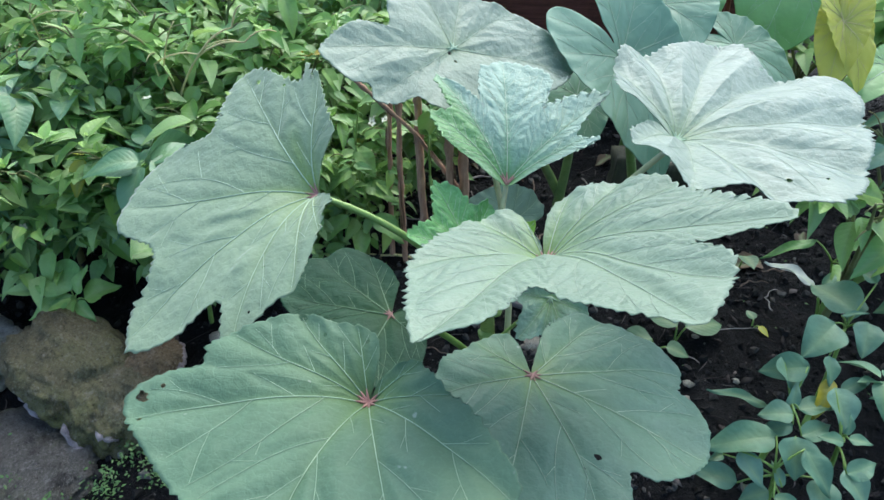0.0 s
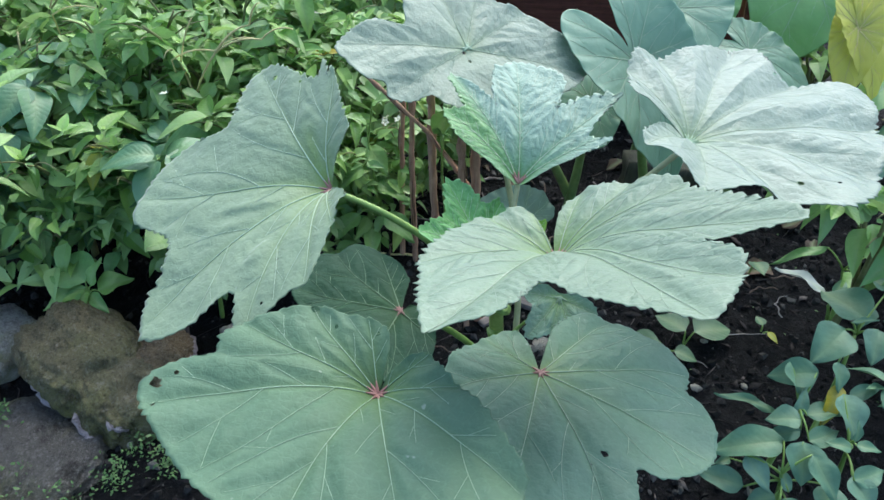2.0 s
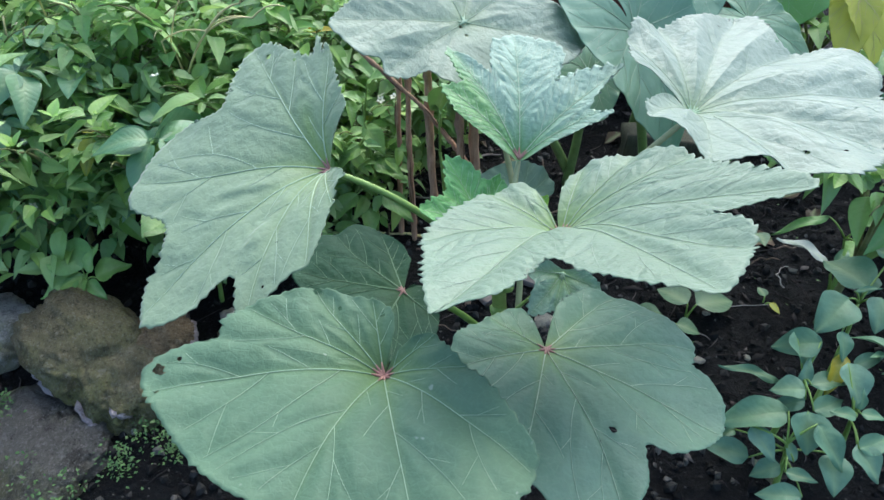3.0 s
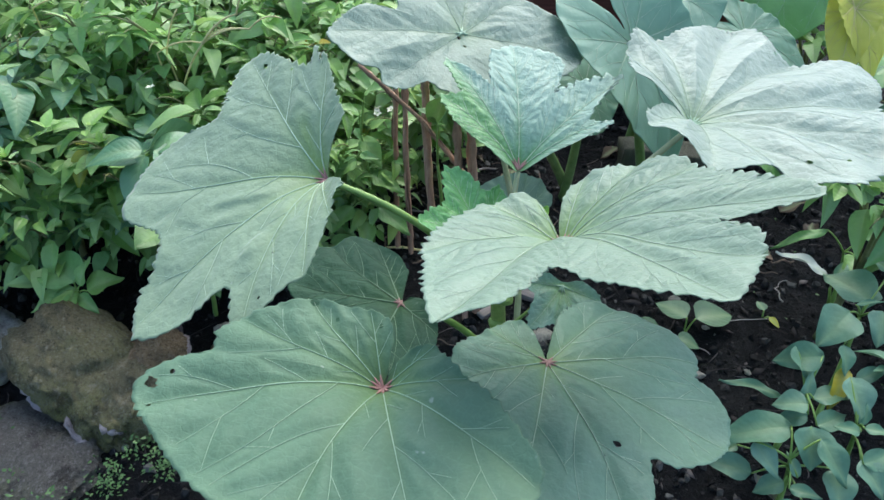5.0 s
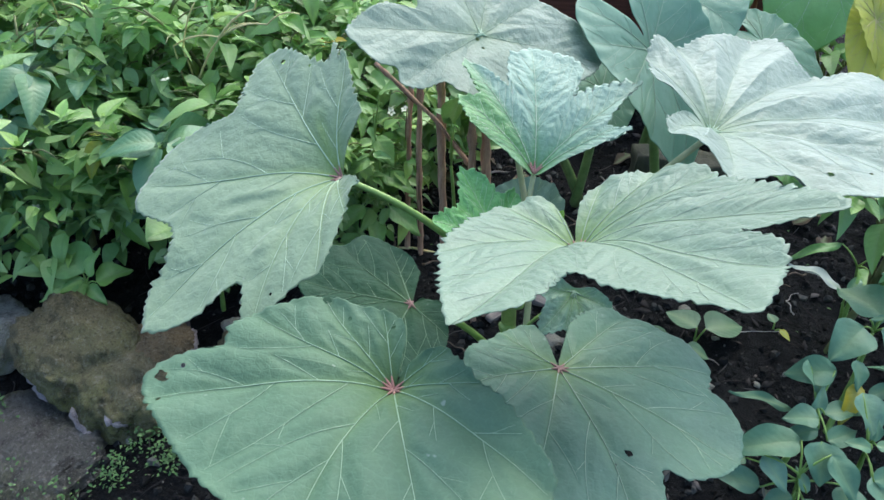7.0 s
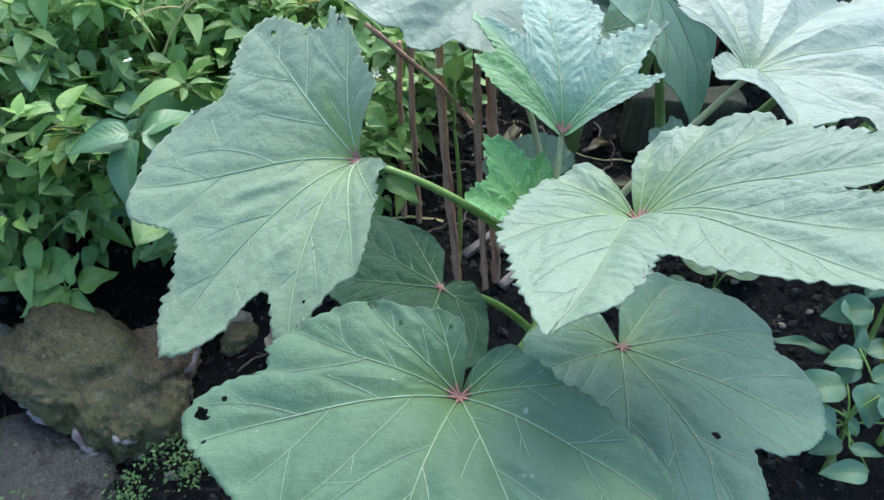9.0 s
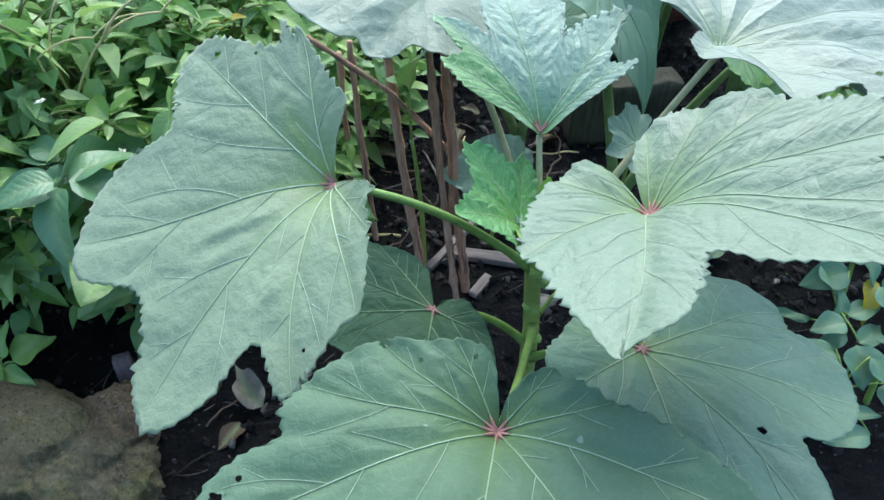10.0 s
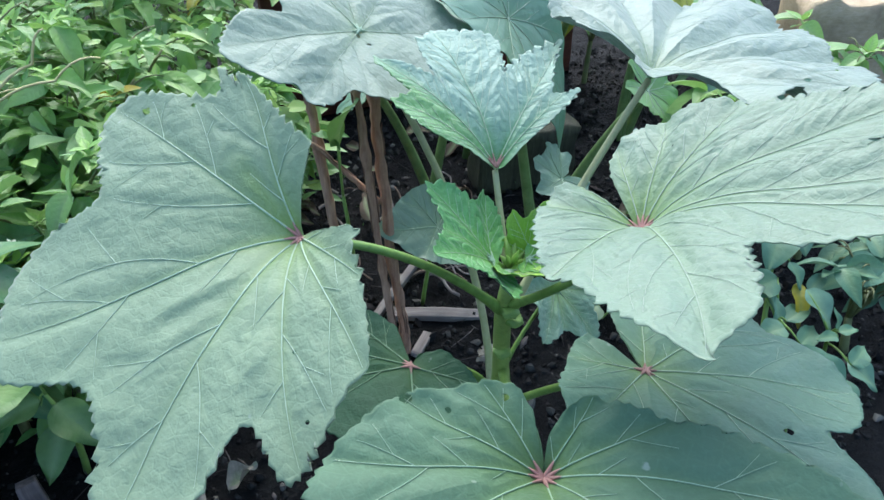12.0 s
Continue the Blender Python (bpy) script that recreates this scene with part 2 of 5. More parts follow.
ROCK_GREY = stone_material("grey_rock", (0.08, 0.078, 0.066), (0.23, 0.22, 0.19), (0.13, 0.13, 0.06), 0.5, (0.34, 0.34, 0.32))
ROCK_PALE = stone_material("pale_grey_rock", (0.28, 0.285, 0.26), (0.52, 0.525, 0.48), (0.28, 0.30, 0.16), 0.2, (0.62, 0.62, 0.58))
CHIP = stone_material("pale_stone_chip", (0.44, 0.42, 0.33), (0.66, 0.63, 0.50), (0.2, 0.18, 0.14), 0.2)
LITTER = litter_material("dry_plant_litter", [(0.022, 0.020, 0.019), (0.065, 0.056, 0.050), (0.014, 0.014, 0.014), (0.16, 0.145, 0.13), (0.030, 0.027, 0.025), (0.020, 0.019, 0.019)])
CLODS = litter_material("soil_clods", [(0.003, 0.0034, 0.0032), (0.02, 0.021, 0.0195), (0.006, 0.0066, 0.0062), (0.045, 0.046, 0.042), (0.004, 0.0046, 0.0044), (0.012, 0.0125, 0.012), (0.14, 0.135, 0.115)])
DRY_LEAF = small_leaf_material("dry_brown_leaf", [(0.09, 0.052, 0.028), (0.06, 0.038, 0.022), (0.12, 0.078, 0.045)], 0.7, 0.1)
WEED_DARK = small_leaf_material("creeping_weed_leaf", [(0.09, 0.19, 0.05), (0.12, 0.23, 0.06)], 0.5)
GREY_BLADE = small_leaf_material("grey_green_leaf", [(0.20, 0.31, 0.22), (0.23, 0.35, 0.25)], 0.45, 0.2, 0.15, 0.05)
SEED_LEAF = small_leaf_material("seed_leaf", [(0.072, 0.166, 0.072), (0.094, 0.194, 0.094)], 0.45)
WEED = small_leaf_material("weed_leaf", [(0.19, 0.36, 0.08), (0.24, 0.42, 0.10), (0.16, 0.34, 0.09)], 0.45)


# ---- building helpers ----
def part(name, data, material, parent=None, label=""):
    """One mesh object from a bmesh or a (verts, faces) pair, under a thing or a part."""
    if isinstance(data, bmesh.types.BMesh):
        mesh = bpy.data.meshes.new(name)
        data.to_mesh(mesh)
        data.free()
    elif isinstance(data, tuple):
        mesh = bpy.data.meshes.new(name)
        mesh.from_pydata(*[list(v) for v in (data[0], (), data[1])])
    else:
        mesh = data
    if not mesh.materials:
        mesh.materials.append(material)
        mesh.shade_smooth()
    ob = new(name, mesh)
    ob.parent = parent
    return tagged(ob, label)


def thing(name, at, label, category, group="", kind=""):
    ob = new(name)
    ob.location = at
    ob.empty_display_size = 0.05
    return tagged(ob, label, category, group, kind)


def tube(points, radii, sides=8, cap=True):
    """Vertices and faces of a bent, tapering round bar."""
    pts = [Vector(p) for p in points]
    verts, faces = [], []
    side = Vector((1, 0, 0))
    for i, p in enumerate(pts):
        d = (pts[min(i + 1, len(pts) - 1)] - pts[max(i - 1, 0)]).normalized()
        u = (side - d * side.dot(d))
        u = u.normalized() if u.length > 1e-4 else d.orthogonal().normalized()
        side = u
        v = d.cross(u)
        for k in range(sides):
            a = 2 * math.pi * k / sides
            verts.append(p + (u * math.cos(a) + v * math.sin(a)) * radii[i])
    for i in range(len(pts) - 1):
        for k in range(sides):
            a, b = i * sides + k, i * sides + (k + 1) % sides
            faces.append((a, b, b + sides, a + sides))
    if cap:
        faces.append(tuple(range(sides))[::-1])
        faces.append(tuple(range(len(verts) - sides, len(verts))))
    return verts, faces


def arc(a, b, sag, n=9, side=(0, 0, 0)):
    """A curve from a to b that bows by sag upwards and by side sideways."""
    a, b, s = Vector(a), Vector(b), Vector(side)
    return [a.lerp(b, k / n) + (Vector((0, 0, sag)) + s) * (4 * (k / n) * (1 - k / n)) for k in range(n + 1)]


def joined(pairs):
    verts, faces = [], []
    for v, f in pairs:
        o = len(verts)
        verts += [tuple(p) for p in v]
        faces += [tuple(i + o for i in q) for q in f]
    return verts, faces


def taper(a, b, n):
    return [a + (b - a) * k / (n - 1) for k in range(n)]


# ---- okra leaves ----
def smooth_ring(points, per):
    """A closed Catmull-Rom curve through points of the plane."""
    p = np.array(points)
    a, c, d = np.roll(p, 1, 0), np.roll(p, -1, 0), np.roll(p, -2, 0)
    t = (np.arange(per) / per)[None, :, None]
    a, b, c, d = (q[:, None] for q in (a, p, c, d))
    return (0.5 * (2 * b + (c - a) * t + (2 * a - 5 * b + 4 * c - d) * t**2 + (3 * b - a - 3 * c + d) * t**3)).reshape(-1, 2)


class Blade:
    """The form of a lobed leaf: margin (degrees, reach), main ribs, and a height over its own plane."""

    def __init__(self, margin, ribs, form, wave=0.004, tooth=0.006, seed=1, quilt=0.0012, pleat=0.0, fresh=None, fold=None, vein=1.0, puff=0.011, cell=0.0009, net=3, ply=1.0, creases=()):
        self.puff, self.cell, self.ply, self.creases = puff, cell, ply, creases
        self.pleat, self.fresh, self.fold, self.ribs = pleat, fresh, fold, ribs
        self.form, self.wave, self.quilt, self.seed = form, wave, quilt, seed
        rng = np.random.default_rng(seed)
        ring = smooth_ring([(r * math.cos(radians(a)), r * math.sin(radians(a))) for a, r in margin], 20)
        turn = np.unwrap(np.arctan2(ring[:, 1], ring[:, 0]))
        turn = np.maximum.accumulate(turn) + np.arange(len(turn)) * 1e-5
        turn = turn[0] + (turn - turn[0]) * min(1.0, 6.275 / (turn[-1] - turn[0]))
        ring = np.hypot(*ring.T)[:, None] * np.c_[np.cos(turn), np.sin(turn)]
        step = np.hypot(*(np.roll(ring, -1, 0) - ring).T)
        run = np.concatenate([[0], np.cumsum(step)])
        count = int(run[-1] / 0.0025)
        at = np.linspace(0, run[-1], count, endpoint=False)
        closed = np.vstack([ring, ring[:1]])
        self.ring = np.c_[np.interp(at, run, closed[:, 0]), np.interp(at, run, closed[:, 1])]
        out = np.roll(self.ring, -3, 0) - np.roll(self.ring, 3, 0)
        out = np.c_[out[:, 1], -out[:, 0]] / (np.hypot(*out.T)[:, None] + 1e-9)
        pitch = 0.006 + 0.010 * np.interp(at, np.linspace(0, run[-1], 50), rng.random(50)) ** 1.5
        phase = np.cumsum(np.full(count, run[-1] / count) / pitch) % 1.0
        reach = np.hypot(*self.ring.T)
        size = tooth * np.clip((reach - 0.02) / 0.06, 0, 1) * (0.25 + 1.7 * np.interp(at, np.linspace(0, run[-1], 90), rng.random(90)) ** 1.6)
        self.teeth = out * ((np.minimum(phase / 0.75, (1 - phase) / 0.25) - 0.4) * size)[:, None]
        ang = np.degrees(np.arctan2(self.ring[:, 1], self.ring[:, 0])) % 360
        order = np.argsort(ang)
        self.ang, self.far = ang[order], reach[order]
        self.veins, self.mains = [], []
        turns = sorted(a % 360 for a in ribs)
        for a in ribs:
            k = turns.index(a % 360)
            gaps = {1: (turns[(k + 1) % len(turns)] - a) % 360, -1: (a - turns[k - 1]) % 360}
            self.grow(a, gaps, rng, vein, net)
        self.near_main = self.tree([v for v in self.mains])
        self.near_any = self.tree([v for v, *_ in self.veins])

    def grow(self, a, gaps, rng, vein, net):
        """One main rib with its arching side veins, some of them forked."""
        far = self.reach(a) * 0.97
        bend = rng.uniform(-7, 7)
        line = [(q * far, a + bend * (q - q * q) * 2) for q in np.linspace(0.0, 1, 17)]
        main = [(r * math.cos(radians(q)), r * math.sin(radians(q))) for r, q in line]
        self.veins.append((main, 0.00095 * vein, 0.00016))
        self.mains.append(main)
        count = net if far > 0.07 else max(2, net - 2)
        for j in range(count):
            for sign in (1, -1):
                along = 0.24 + 0.64 * (j + 0.42 * (sign < 0)) / count + rng.uniform(-0.02, 0.02)
                at = min(15, int(along * 16))
                heading = radians(line[at][1] + sign * rng.uniform(36, 50) * (1.05 - 0.3 * along))
                room = min(gaps[sign], 90) * 0.5
                branch = self.run(np.array(main[at]), heading, -sign * rng.uniform(3.5, 7.0), 0.004, a, room, 0.15 * far / 0.16)
                if len(branch) < 4:
                    continue
                thick = 0.00046 * vein * (1.1 - 0.45 * along)
                self.veins.append((branch, thick, 0.00016))
                if len(branch) > 8:
                    m = int(len(branch) * rng.uniform(0.4, 0.6))
                    fork = self.run(np.array(branch[m]), heading + sign * rng.uniform(0.25, 0.6), sign * 2.0, 0.004, a, room * 1.1, 0.04)
                    if len(fork) > 3:
                        self.veins.append((fork, thick * 0.7, 0.00014))

    def run(self, start, heading, curl, step, a, room, longest):
        """A vein that runs from start until it nears the margin or the next rib."""
        out, p = [tuple(start)], start
        for k in range(int(longest / step)):
            p = p + step * np.array([math.cos(heading), math.sin(heading)])
            heading += curl * step
            deg = math.degrees(math.atan2(p[1], p[0]))
            if np.hypot(*p) > 0.95 * self.reach(deg) or abs((deg - a + 180) % 360 - 180) > room:
                break
            out.append(tuple(p))
        return out

    def tree(self, lines):
        pts = []
        for line in lines:
            q = np.array(line)
            for u, v in zip(q[:-1], q[1:]):
                n = max(1, int(np.hypot(*(v - u)) / 0.0012))
                pts += [u + (v - u) * k / n for k in range(n)]
        kd = kdtree.KDTree(len(pts))
        for k, p in enumerate(pts):
            kd.insert((p[0], p[1], 0), k)
        kd.balance()
        return kd

    def reach(self, degrees):
        return float(np.interp(degrees % 360, self.ang, self.far, period=360))

    @staticmethod
    def gap(tree, xy):
        return np.array([tree.find((x, y, 0))[2] for x, y in xy])

    def height(self, xy):
        x, y = xy[:, 0], xy[:, 1]
        r = np.hypot(x, y)
        lx, ly, dip, xx, mixed, yy = self.form
        z = lx * x + ly * y + dip * (1 - np.exp(-r / 0.04)) + 4 * (xx * x * x + mixed * x * y + yy * y * y)
        a = np.arctan2(y, x)
        s = self.seed
        edge = np.clip((r / (np.interp(np.degrees(a) % 360, self.ang, self.far, period=360) + 1e-6) - 0.7) / 0.3, 0, 1)
        z += self.wave * np.minimum(1.2, r / 0.12) * (np.sin(x * 38 + s) * np.sin(y * 34 + 1.7 * s) + 0.2 * np.sin(x * 66 + 2 * s) * np.sin(y * 58 + s))
        z += 0.5 * self.wave * edge ** 2 * (np.sin(11 * a + s) + 0.7 * np.sin(25 * a + 2.3 * s))
        z += 0.0005 * np.sin(x * 95 + s) * np.sin(y * 80 + 1.7 * s)
        if self.fold:
            c, si = math.cos(radians(self.fold[0])), math.sin(radians(self.fold[0]))
            z += self.fold[1] * np.maximum(0.0, c * y - si * x)
        return z

    def pleats(self, xy):
        """Rows of small folds that run out from each main rib like a herringbone."""
        best, out = np.full(len(xy), 9.0), np.zeros(len(xy))
        s = self.seed
        wob = 0.004 * np.sin(xy[:, 0] * 60 + s) + 0.004 * np.sin(xy[:, 1] * 75 + 2 * s)
        for k, a in enumerate(self.ribs):
            c, si = math.cos(radians(a)), math.sin(radians(a))
            u, v = xy @ np.array([c, si]), xy @ np.array([-si, c])
            here = np.where(u > -0.01, np.abs(v), 9.0)
            fold = np.abs(np.sin(np.pi * (u - 0.75 * np.abs(v) + wob) / (self.ply * (0.017 + 0.002 * (k % 3))))) ** 0.6
            fold += 0.35 * np.abs(np.sin(np.pi * (u - 0.5 * np.abs(v) - 1.4 * wob) / (self.ply * 0.0075)))
            out = np.where(here < best, fold, out)
            best = np.minimum(best, here)
        return out * np.clip(best / 0.016, 0, 1) * np.clip(1.25 - best / 0.09, 0.3, 1)

    def surface(self, xy, near, fine):
        """Height of the blade with its quilting between the veins."""
        rise = self.quilt * (1 - np.exp(-(near / self.puff) ** 2)) + self.cell * (1 - np.exp(-(fine / 0.0055) ** 2))
        z = self.height(xy) + rise * np.clip(np.hypot(*xy.T) / 0.03, 0, 1)
        if self.pleat:
            z += self.pleat * self.pleats(xy) * (1 - np.exp(-(near / 0.006) ** 2))
        for ax, ay, bx, by, deep, wide in self.creases:
            a, d = np.array([ax, ay]), np.array([bx - ax, by - ay])
            t = np.clip(((xy - a) @ d) / (d @ d), 0, 1)
            across = (xy - a - t[:, None] * d) @ np.array([-d[1], d[0]]) / np.hypot(*d)
            off = np.hypot(*(xy - a - t[:, None] * d).T)
            z += deep * np.exp(-(off / wide) ** 2) * (across / wide + 0.3) * np.sin(np.pi * np.clip(t, 0.04, 0.96)) ** 0.5
        return z

    def mesh(self, name, material):
        scale = np.concatenate([np.linspace(0, 0.9, 57)[1:] ** 0.95, [0.93, 0.955, 0.98, 1.0]])
        n, rings = len(self.ring), len(scale)
        xy = np.vstack([[[0.0, 0.0]]] + [self.ring * s + self.teeth * max(0.0, (s - 0.91) / 0.09) for s in scale])
        near, fine = self.gap(self.near_main, xy), self.gap(self.near_any, xy)
        z = self.surface(xy, near, fine)
        verts = np.c_[xy, z]
        i = np.arange(n)
        j = (i + 1) % n
        faces = [(0, 1 + a, 1 + b) for a, b in zip(i, j)]
        for k in range(rings - 1):
            o = 1 + k * n
            faces += list(zip(o + i, o + n + i, o + n + j, o + j))
        faces = [tuple(int(v) for v in f) for f in faces]
        mesh = bpy.data.meshes.new(name)
        mesh.from_pydata(verts.tolist(), [], faces)
        rib = mesh.attributes.new("rib", "FLOAT", "POINT")
        r = np.hypot(*xy.T)
        glow = np.exp(-r / 0.022) * 0.7 + np.exp(-near / 0.0035) * np.exp(-r / 0.07)
        if self.fresh:
            a = np.degrees(np.arctan2(xy[:, 1], xy[:, 0])) % 360
            side = np.clip((a - self.fresh[0]) / 12, 0, 1) * np.clip((self.fresh[1] - a) / 12, 0, 1)
            glow = glow + 1.1 * side * np.clip(r / 0.06, 0.3, 1) * np.exp(-(r / self.fresh[2]) ** 4)
        rib.data.foreach_set("value", np.clip(glow, 0, 1).astype(np.float32))
        mesh.materials.append(material)
        mesh.shade_smooth()
        return mesh

    def rib_mesh(self):
        pairs = []
        for line, r0, r1 in self.veins:
            xy = np.array(line)
            z = self.surface(xy, self.gap(self.near_main, xy), np.zeros(len(xy))) + 0.0005
            pairs.append(tube(np.c_[xy, z], taper(r0, r1, len(line)), 5, False))
        return joined(pairs)


def okra_leaf(plant, spec, material, label, node, sag=0.02, seed=1, stalk=0.0042, wave=0.004, side=(0, 0, 0), quilt=0.0007, heart=True, tooth=0.002, rib=None, cane=None, pleat=0.0004, fresh=None, fold=None, vein=1.0, puff=0.011, cell=0.0009, net=3, ply=1.0, creases=()):
    """One leaf of the okra plant with its ribs and its petiole from the stem's node to the blade."""
    blade = Blade(spec["margin"], spec["ribs"], spec["form"], seed=seed, wave=wave, quilt=quilt, tooth=tooth, pleat=pleat, fresh=fresh, fold=fold, vein=vein, puff=puff, cell=cell, net=net, ply=ply, creases=creases)
    ob = part("leaf", blade.mesh("leaf", material), material, plant, label)
    ob.matrix_basis = Matrix.Translation(-plant.location) @ (spec["stand"] if "stand" in spec else pose(*spec["base"], *spec["turn"]))
    skin = ob.modifiers.new("thickness", "SOLIDIFY")
    skin.thickness, skin.offset = 0.0005, -1
    part("ribs", blade.rib_mesh(), rib or RIB, ob, "pale raised leaf ribs")
    star = []
    for a in spec["ribs"]:
        far = 0.009 if blade.reach(a) > 0.03 else 0.005
        xy = np.array([(far * s * math.cos(radians(a)), far * s * math.sin(radians(a))) for s in (0, 0.3, 0.65, 1)])
        star.append(tube(np.c_[xy, blade.height(xy) + 0.0009], (0.0024, 0.0015, 0.0010, 0.0004), 6))
    part("leaf_heart", joined(star), RIB_RED if heart else RIB, ob, "pinkish red star where the ribs meet" if heart else "")
    inv = ob.matrix_basis.inverted()
    a, b = inv @ (Vector(node) - plant.location), Vector((0, 0, -0.002))
    lift = (inv.to_3x3() @ Vector((0, 0, sag))) + inv.to_3x3() @ Vector(side)
    pts = [a.lerp(b, k / 12) + lift * (4 * (k / 12) * (1 - k / 12)) for k in range(13)]
    part("petiole", tube(pts, [stalk * 1.5, stalk * 1.2] + taper(stalk, stalk * 0.75, 11), 10), cane or STALK, ob, "smooth green leaf stalk" if cane is None else "pinkish brown leaf stalk")
    return ob


# lobes of the big leaves: where each blade sits and how its margin runs round the petiole
SPEC_L = dict(
    base=(-0.090, 0.523, 0.416), turn=(17.3, -29.3, 0.0), form=(-0.001, 0.001, 0.047, 0.124, 0.013, -0.012),
    margin=[(-17, 0.003), (23, 0.051), (51, 0.070), (71, 0.120), (73, 0.112), (78, 0.136), (83, 0.115), (101, 0.163), (110, 0.173), (120, 0.159), (133, 0.136), (145, 0.169), (156, 0.187), (175, 0.200), (189, 0.156), (202, 0.170), (207, 0.193), (217, 0.214), (226, 0.181), (235, 0.135), (245, 0.170), (262, 0.132), (270, 0.124), (286, 0.082), (299, 0.062), (311, 0.058)],
    ribs=[70, 108, 168, 214, 247, 268, 288])
SPEC_F = dict(
    base=(-0.027, 0.302, 0.381), turn=(2.9, -5.3, 0.0), form=(-0.003, -0.012, 0.040, 0.037, 0.001, 0.014),
    margin=[(60, 0.003), (66, 0.012), (70, 0.022), (73, 0.035), (82, 0.047), (100, 0.056), (115, 0.065), (129, 0.083), (146, 0.100), (157, 0.113), (166, 0.122), (173, 0.122), (176, 0.145), (182, 0.166), (187, 0.170), (194, 0.162), (214, 0.146), (230, 0.139), (248, 0.134), (257, 0.133), (265, 0.126), (277, 0.136), (288, 0.146), (299, 0.149), (309, 0.155), (319, 0.143), (325, 0.119), (335, 0.092), (351, 0.061), (370, 0.049), (384, 0.045), (394, 0.034), (407, 0.022), (415, 0.010)],
    ribs=[22, 98, 130, 157, 191, 249, 283, 315, 346])
SPEC_R = dict(
    base=(0.119, 0.410, 0.428), turn=(-14.5, -9.5, 0.0), form=(0.002, -0.004, 0.041, 0.178, -0.013, 0.049),
    margin=[(98, 0.003), (104, 0.014), (107, 0.030), (110, 0.045), (123, 0.053), (147, 0.060), (170, 0.071), (192, 0.090), (209, 0.122), (220, 0.135), (231, 0.162), (241, 0.195), (242, 0.186), (250, 0.170), (255, 0.145), (263, 0.115), (273, 0.139), (284, 0.177), (291, 0.204), (311, 0.169), (316, 0.133), (319, 0.151), (330, 0.187), (340, 0.165), (348, 0.141), (363, 0.118), (376, 0.116), (390, 0.102), (410, 0.083), (425, 0.066), (437, 0.043), (448, 0.015)],
    ribs=[12, 38, 64, 110, 150, 211, 241, 291, 306, 331])
SPEC_S = dict(
    base=(0.111, 0.368, 0.331), turn=(-9.6, 12.4, 0.0), form=(-0.002, -0.002, 0.005, -0.034, 0.028, -0.030),
    margin=[(88, 0.003), (100, 0.012), (103, 0.030), (107, 0.047), (128, 0.054), (150, 0.058), (165, 0.065), (184, 0.086), (209, 0.105), (227, 0.127), (239, 0.140), (251, 0.152), (260, 0.167), (268, 0.181), (278, 0.175), (291, 0.150), (301, 0.121), (308, 0.138), (319, 0.151), (332, 0.161), (344, 0.158), (353, 0.152), (359, 0.140), (366, 0.151), (374, 0.158), (391, 0.145), (407, 0.128), (419, 0.109), (429, 0.076), (433, 0.044), (438, 0.013)],
    ribs=[206, 252, 280, 331, 10, 46, 150])
SPEC_T = dict(
    base=(0.045, 0.750, 0.463), turn=(24.8, 29.0, 0.0), form=(0.045, -0.048, -0.000, 0.001, 0.001, 0.002),
    margin=[(-142, 0.163), (-133, 0.154), (-128, 0.132), (-121, 0.138), (-113, 0.120), (-107, 0.097), (-94, 0.098), (-79, 0.093), (-51, 0.091), (-20, 0.104), (9, 0.152), (23, 0.180), (30, 0.163), (41, 0.150), (62, 0.117), (78, 0.094), (88, 0.111), (100, 0.138), (114, 0.159), (136, 0.128), (164, 0.099), (190, 0.083), (191, 0.111), (201, 0.141), (212, 0.170)],
    ribs=[19, 56, 97, 126, 210, 239])
SPEC_M = dict(
    base=(-0.024, 0.488, 0.281), turn=(-2.7, -4.6, 0.0), form=(0.000, -0.000, 0.000, 0.000, -0.000, 0.000),
    margin=[(74, 0.004), (76, 0.027), (77, 0.043), (95, 0.081), (107, 0.109), (117, 0.134), (130, 0.132), (138, 0.144), (153, 0.140), (166, 0.129), (187, 0.094), (217, 0.087), (247, 0.098), (267, 0.100), (286, 0.098), (302, 0.071), (322, 0.049), (358, 0.031), (387, 0.016)],
    ribs=[68, 107, 130, 160, 246, 308])
SPEC_W = dict(
    base=(0.276, 0.591, 0.434), turn=(-1.6, 10.6, 0.0), form=(0.009, -0.006, 0.031, 0.032, -0.026, 0.048),
    margin=[(2, 0.199), (21, 0.240), (30, 0.236), (37, 0.197), (46, 0.189), (58, 0.226), (67, 0.200), (77, 0.164), (91, 0.140), (109, 0.135), (124, 0.107), (145, 0.085), (165, 0.072), (182, 0.040), (188, 0.004), (200, 0.040), (213, 0.085), (222, 0.102), (235, 0.118), (245, 0.130), (256, 0.154), (272, 0.145), (283, 0.146), (295, 0.172), (305, 0.176), (327, 0.171)],
    ribs=[10, 39, 62, 95, 122, 224, 254, 285, 333])
SPEC_C = dict(
    base=(0.100, 0.574, 0.392), turn=(12.4, 3.3, 0.0), form=(-0.051, 0.126, 0.041, 0.208, 0.025, -0.084),
    margin=[(-25, 0.009), (4, 0.026), (11, 0.055), (17, 0.098), (22, 0.088), (30, 0.083), (38, 0.120), (40, 0.143), (51, 0.113), (60, 0.090), (62, 0.080), (64, 0.102), (66, 0.121), (72, 0.130), (80, 0.131), (92, 0.138), (98, 0.131), (104, 0.124), (110, 0.095), (113, 0.082), (120, 0.108), (128, 0.130), (131, 0.114), (136, 0.087), (142, 0.090), (150, 0.098), (157, 0.085), (164, 0.073), (172, 0.048), (188, 0.025), (205, 0.012)],
    ribs=[23, 40, 92, 127, 149])
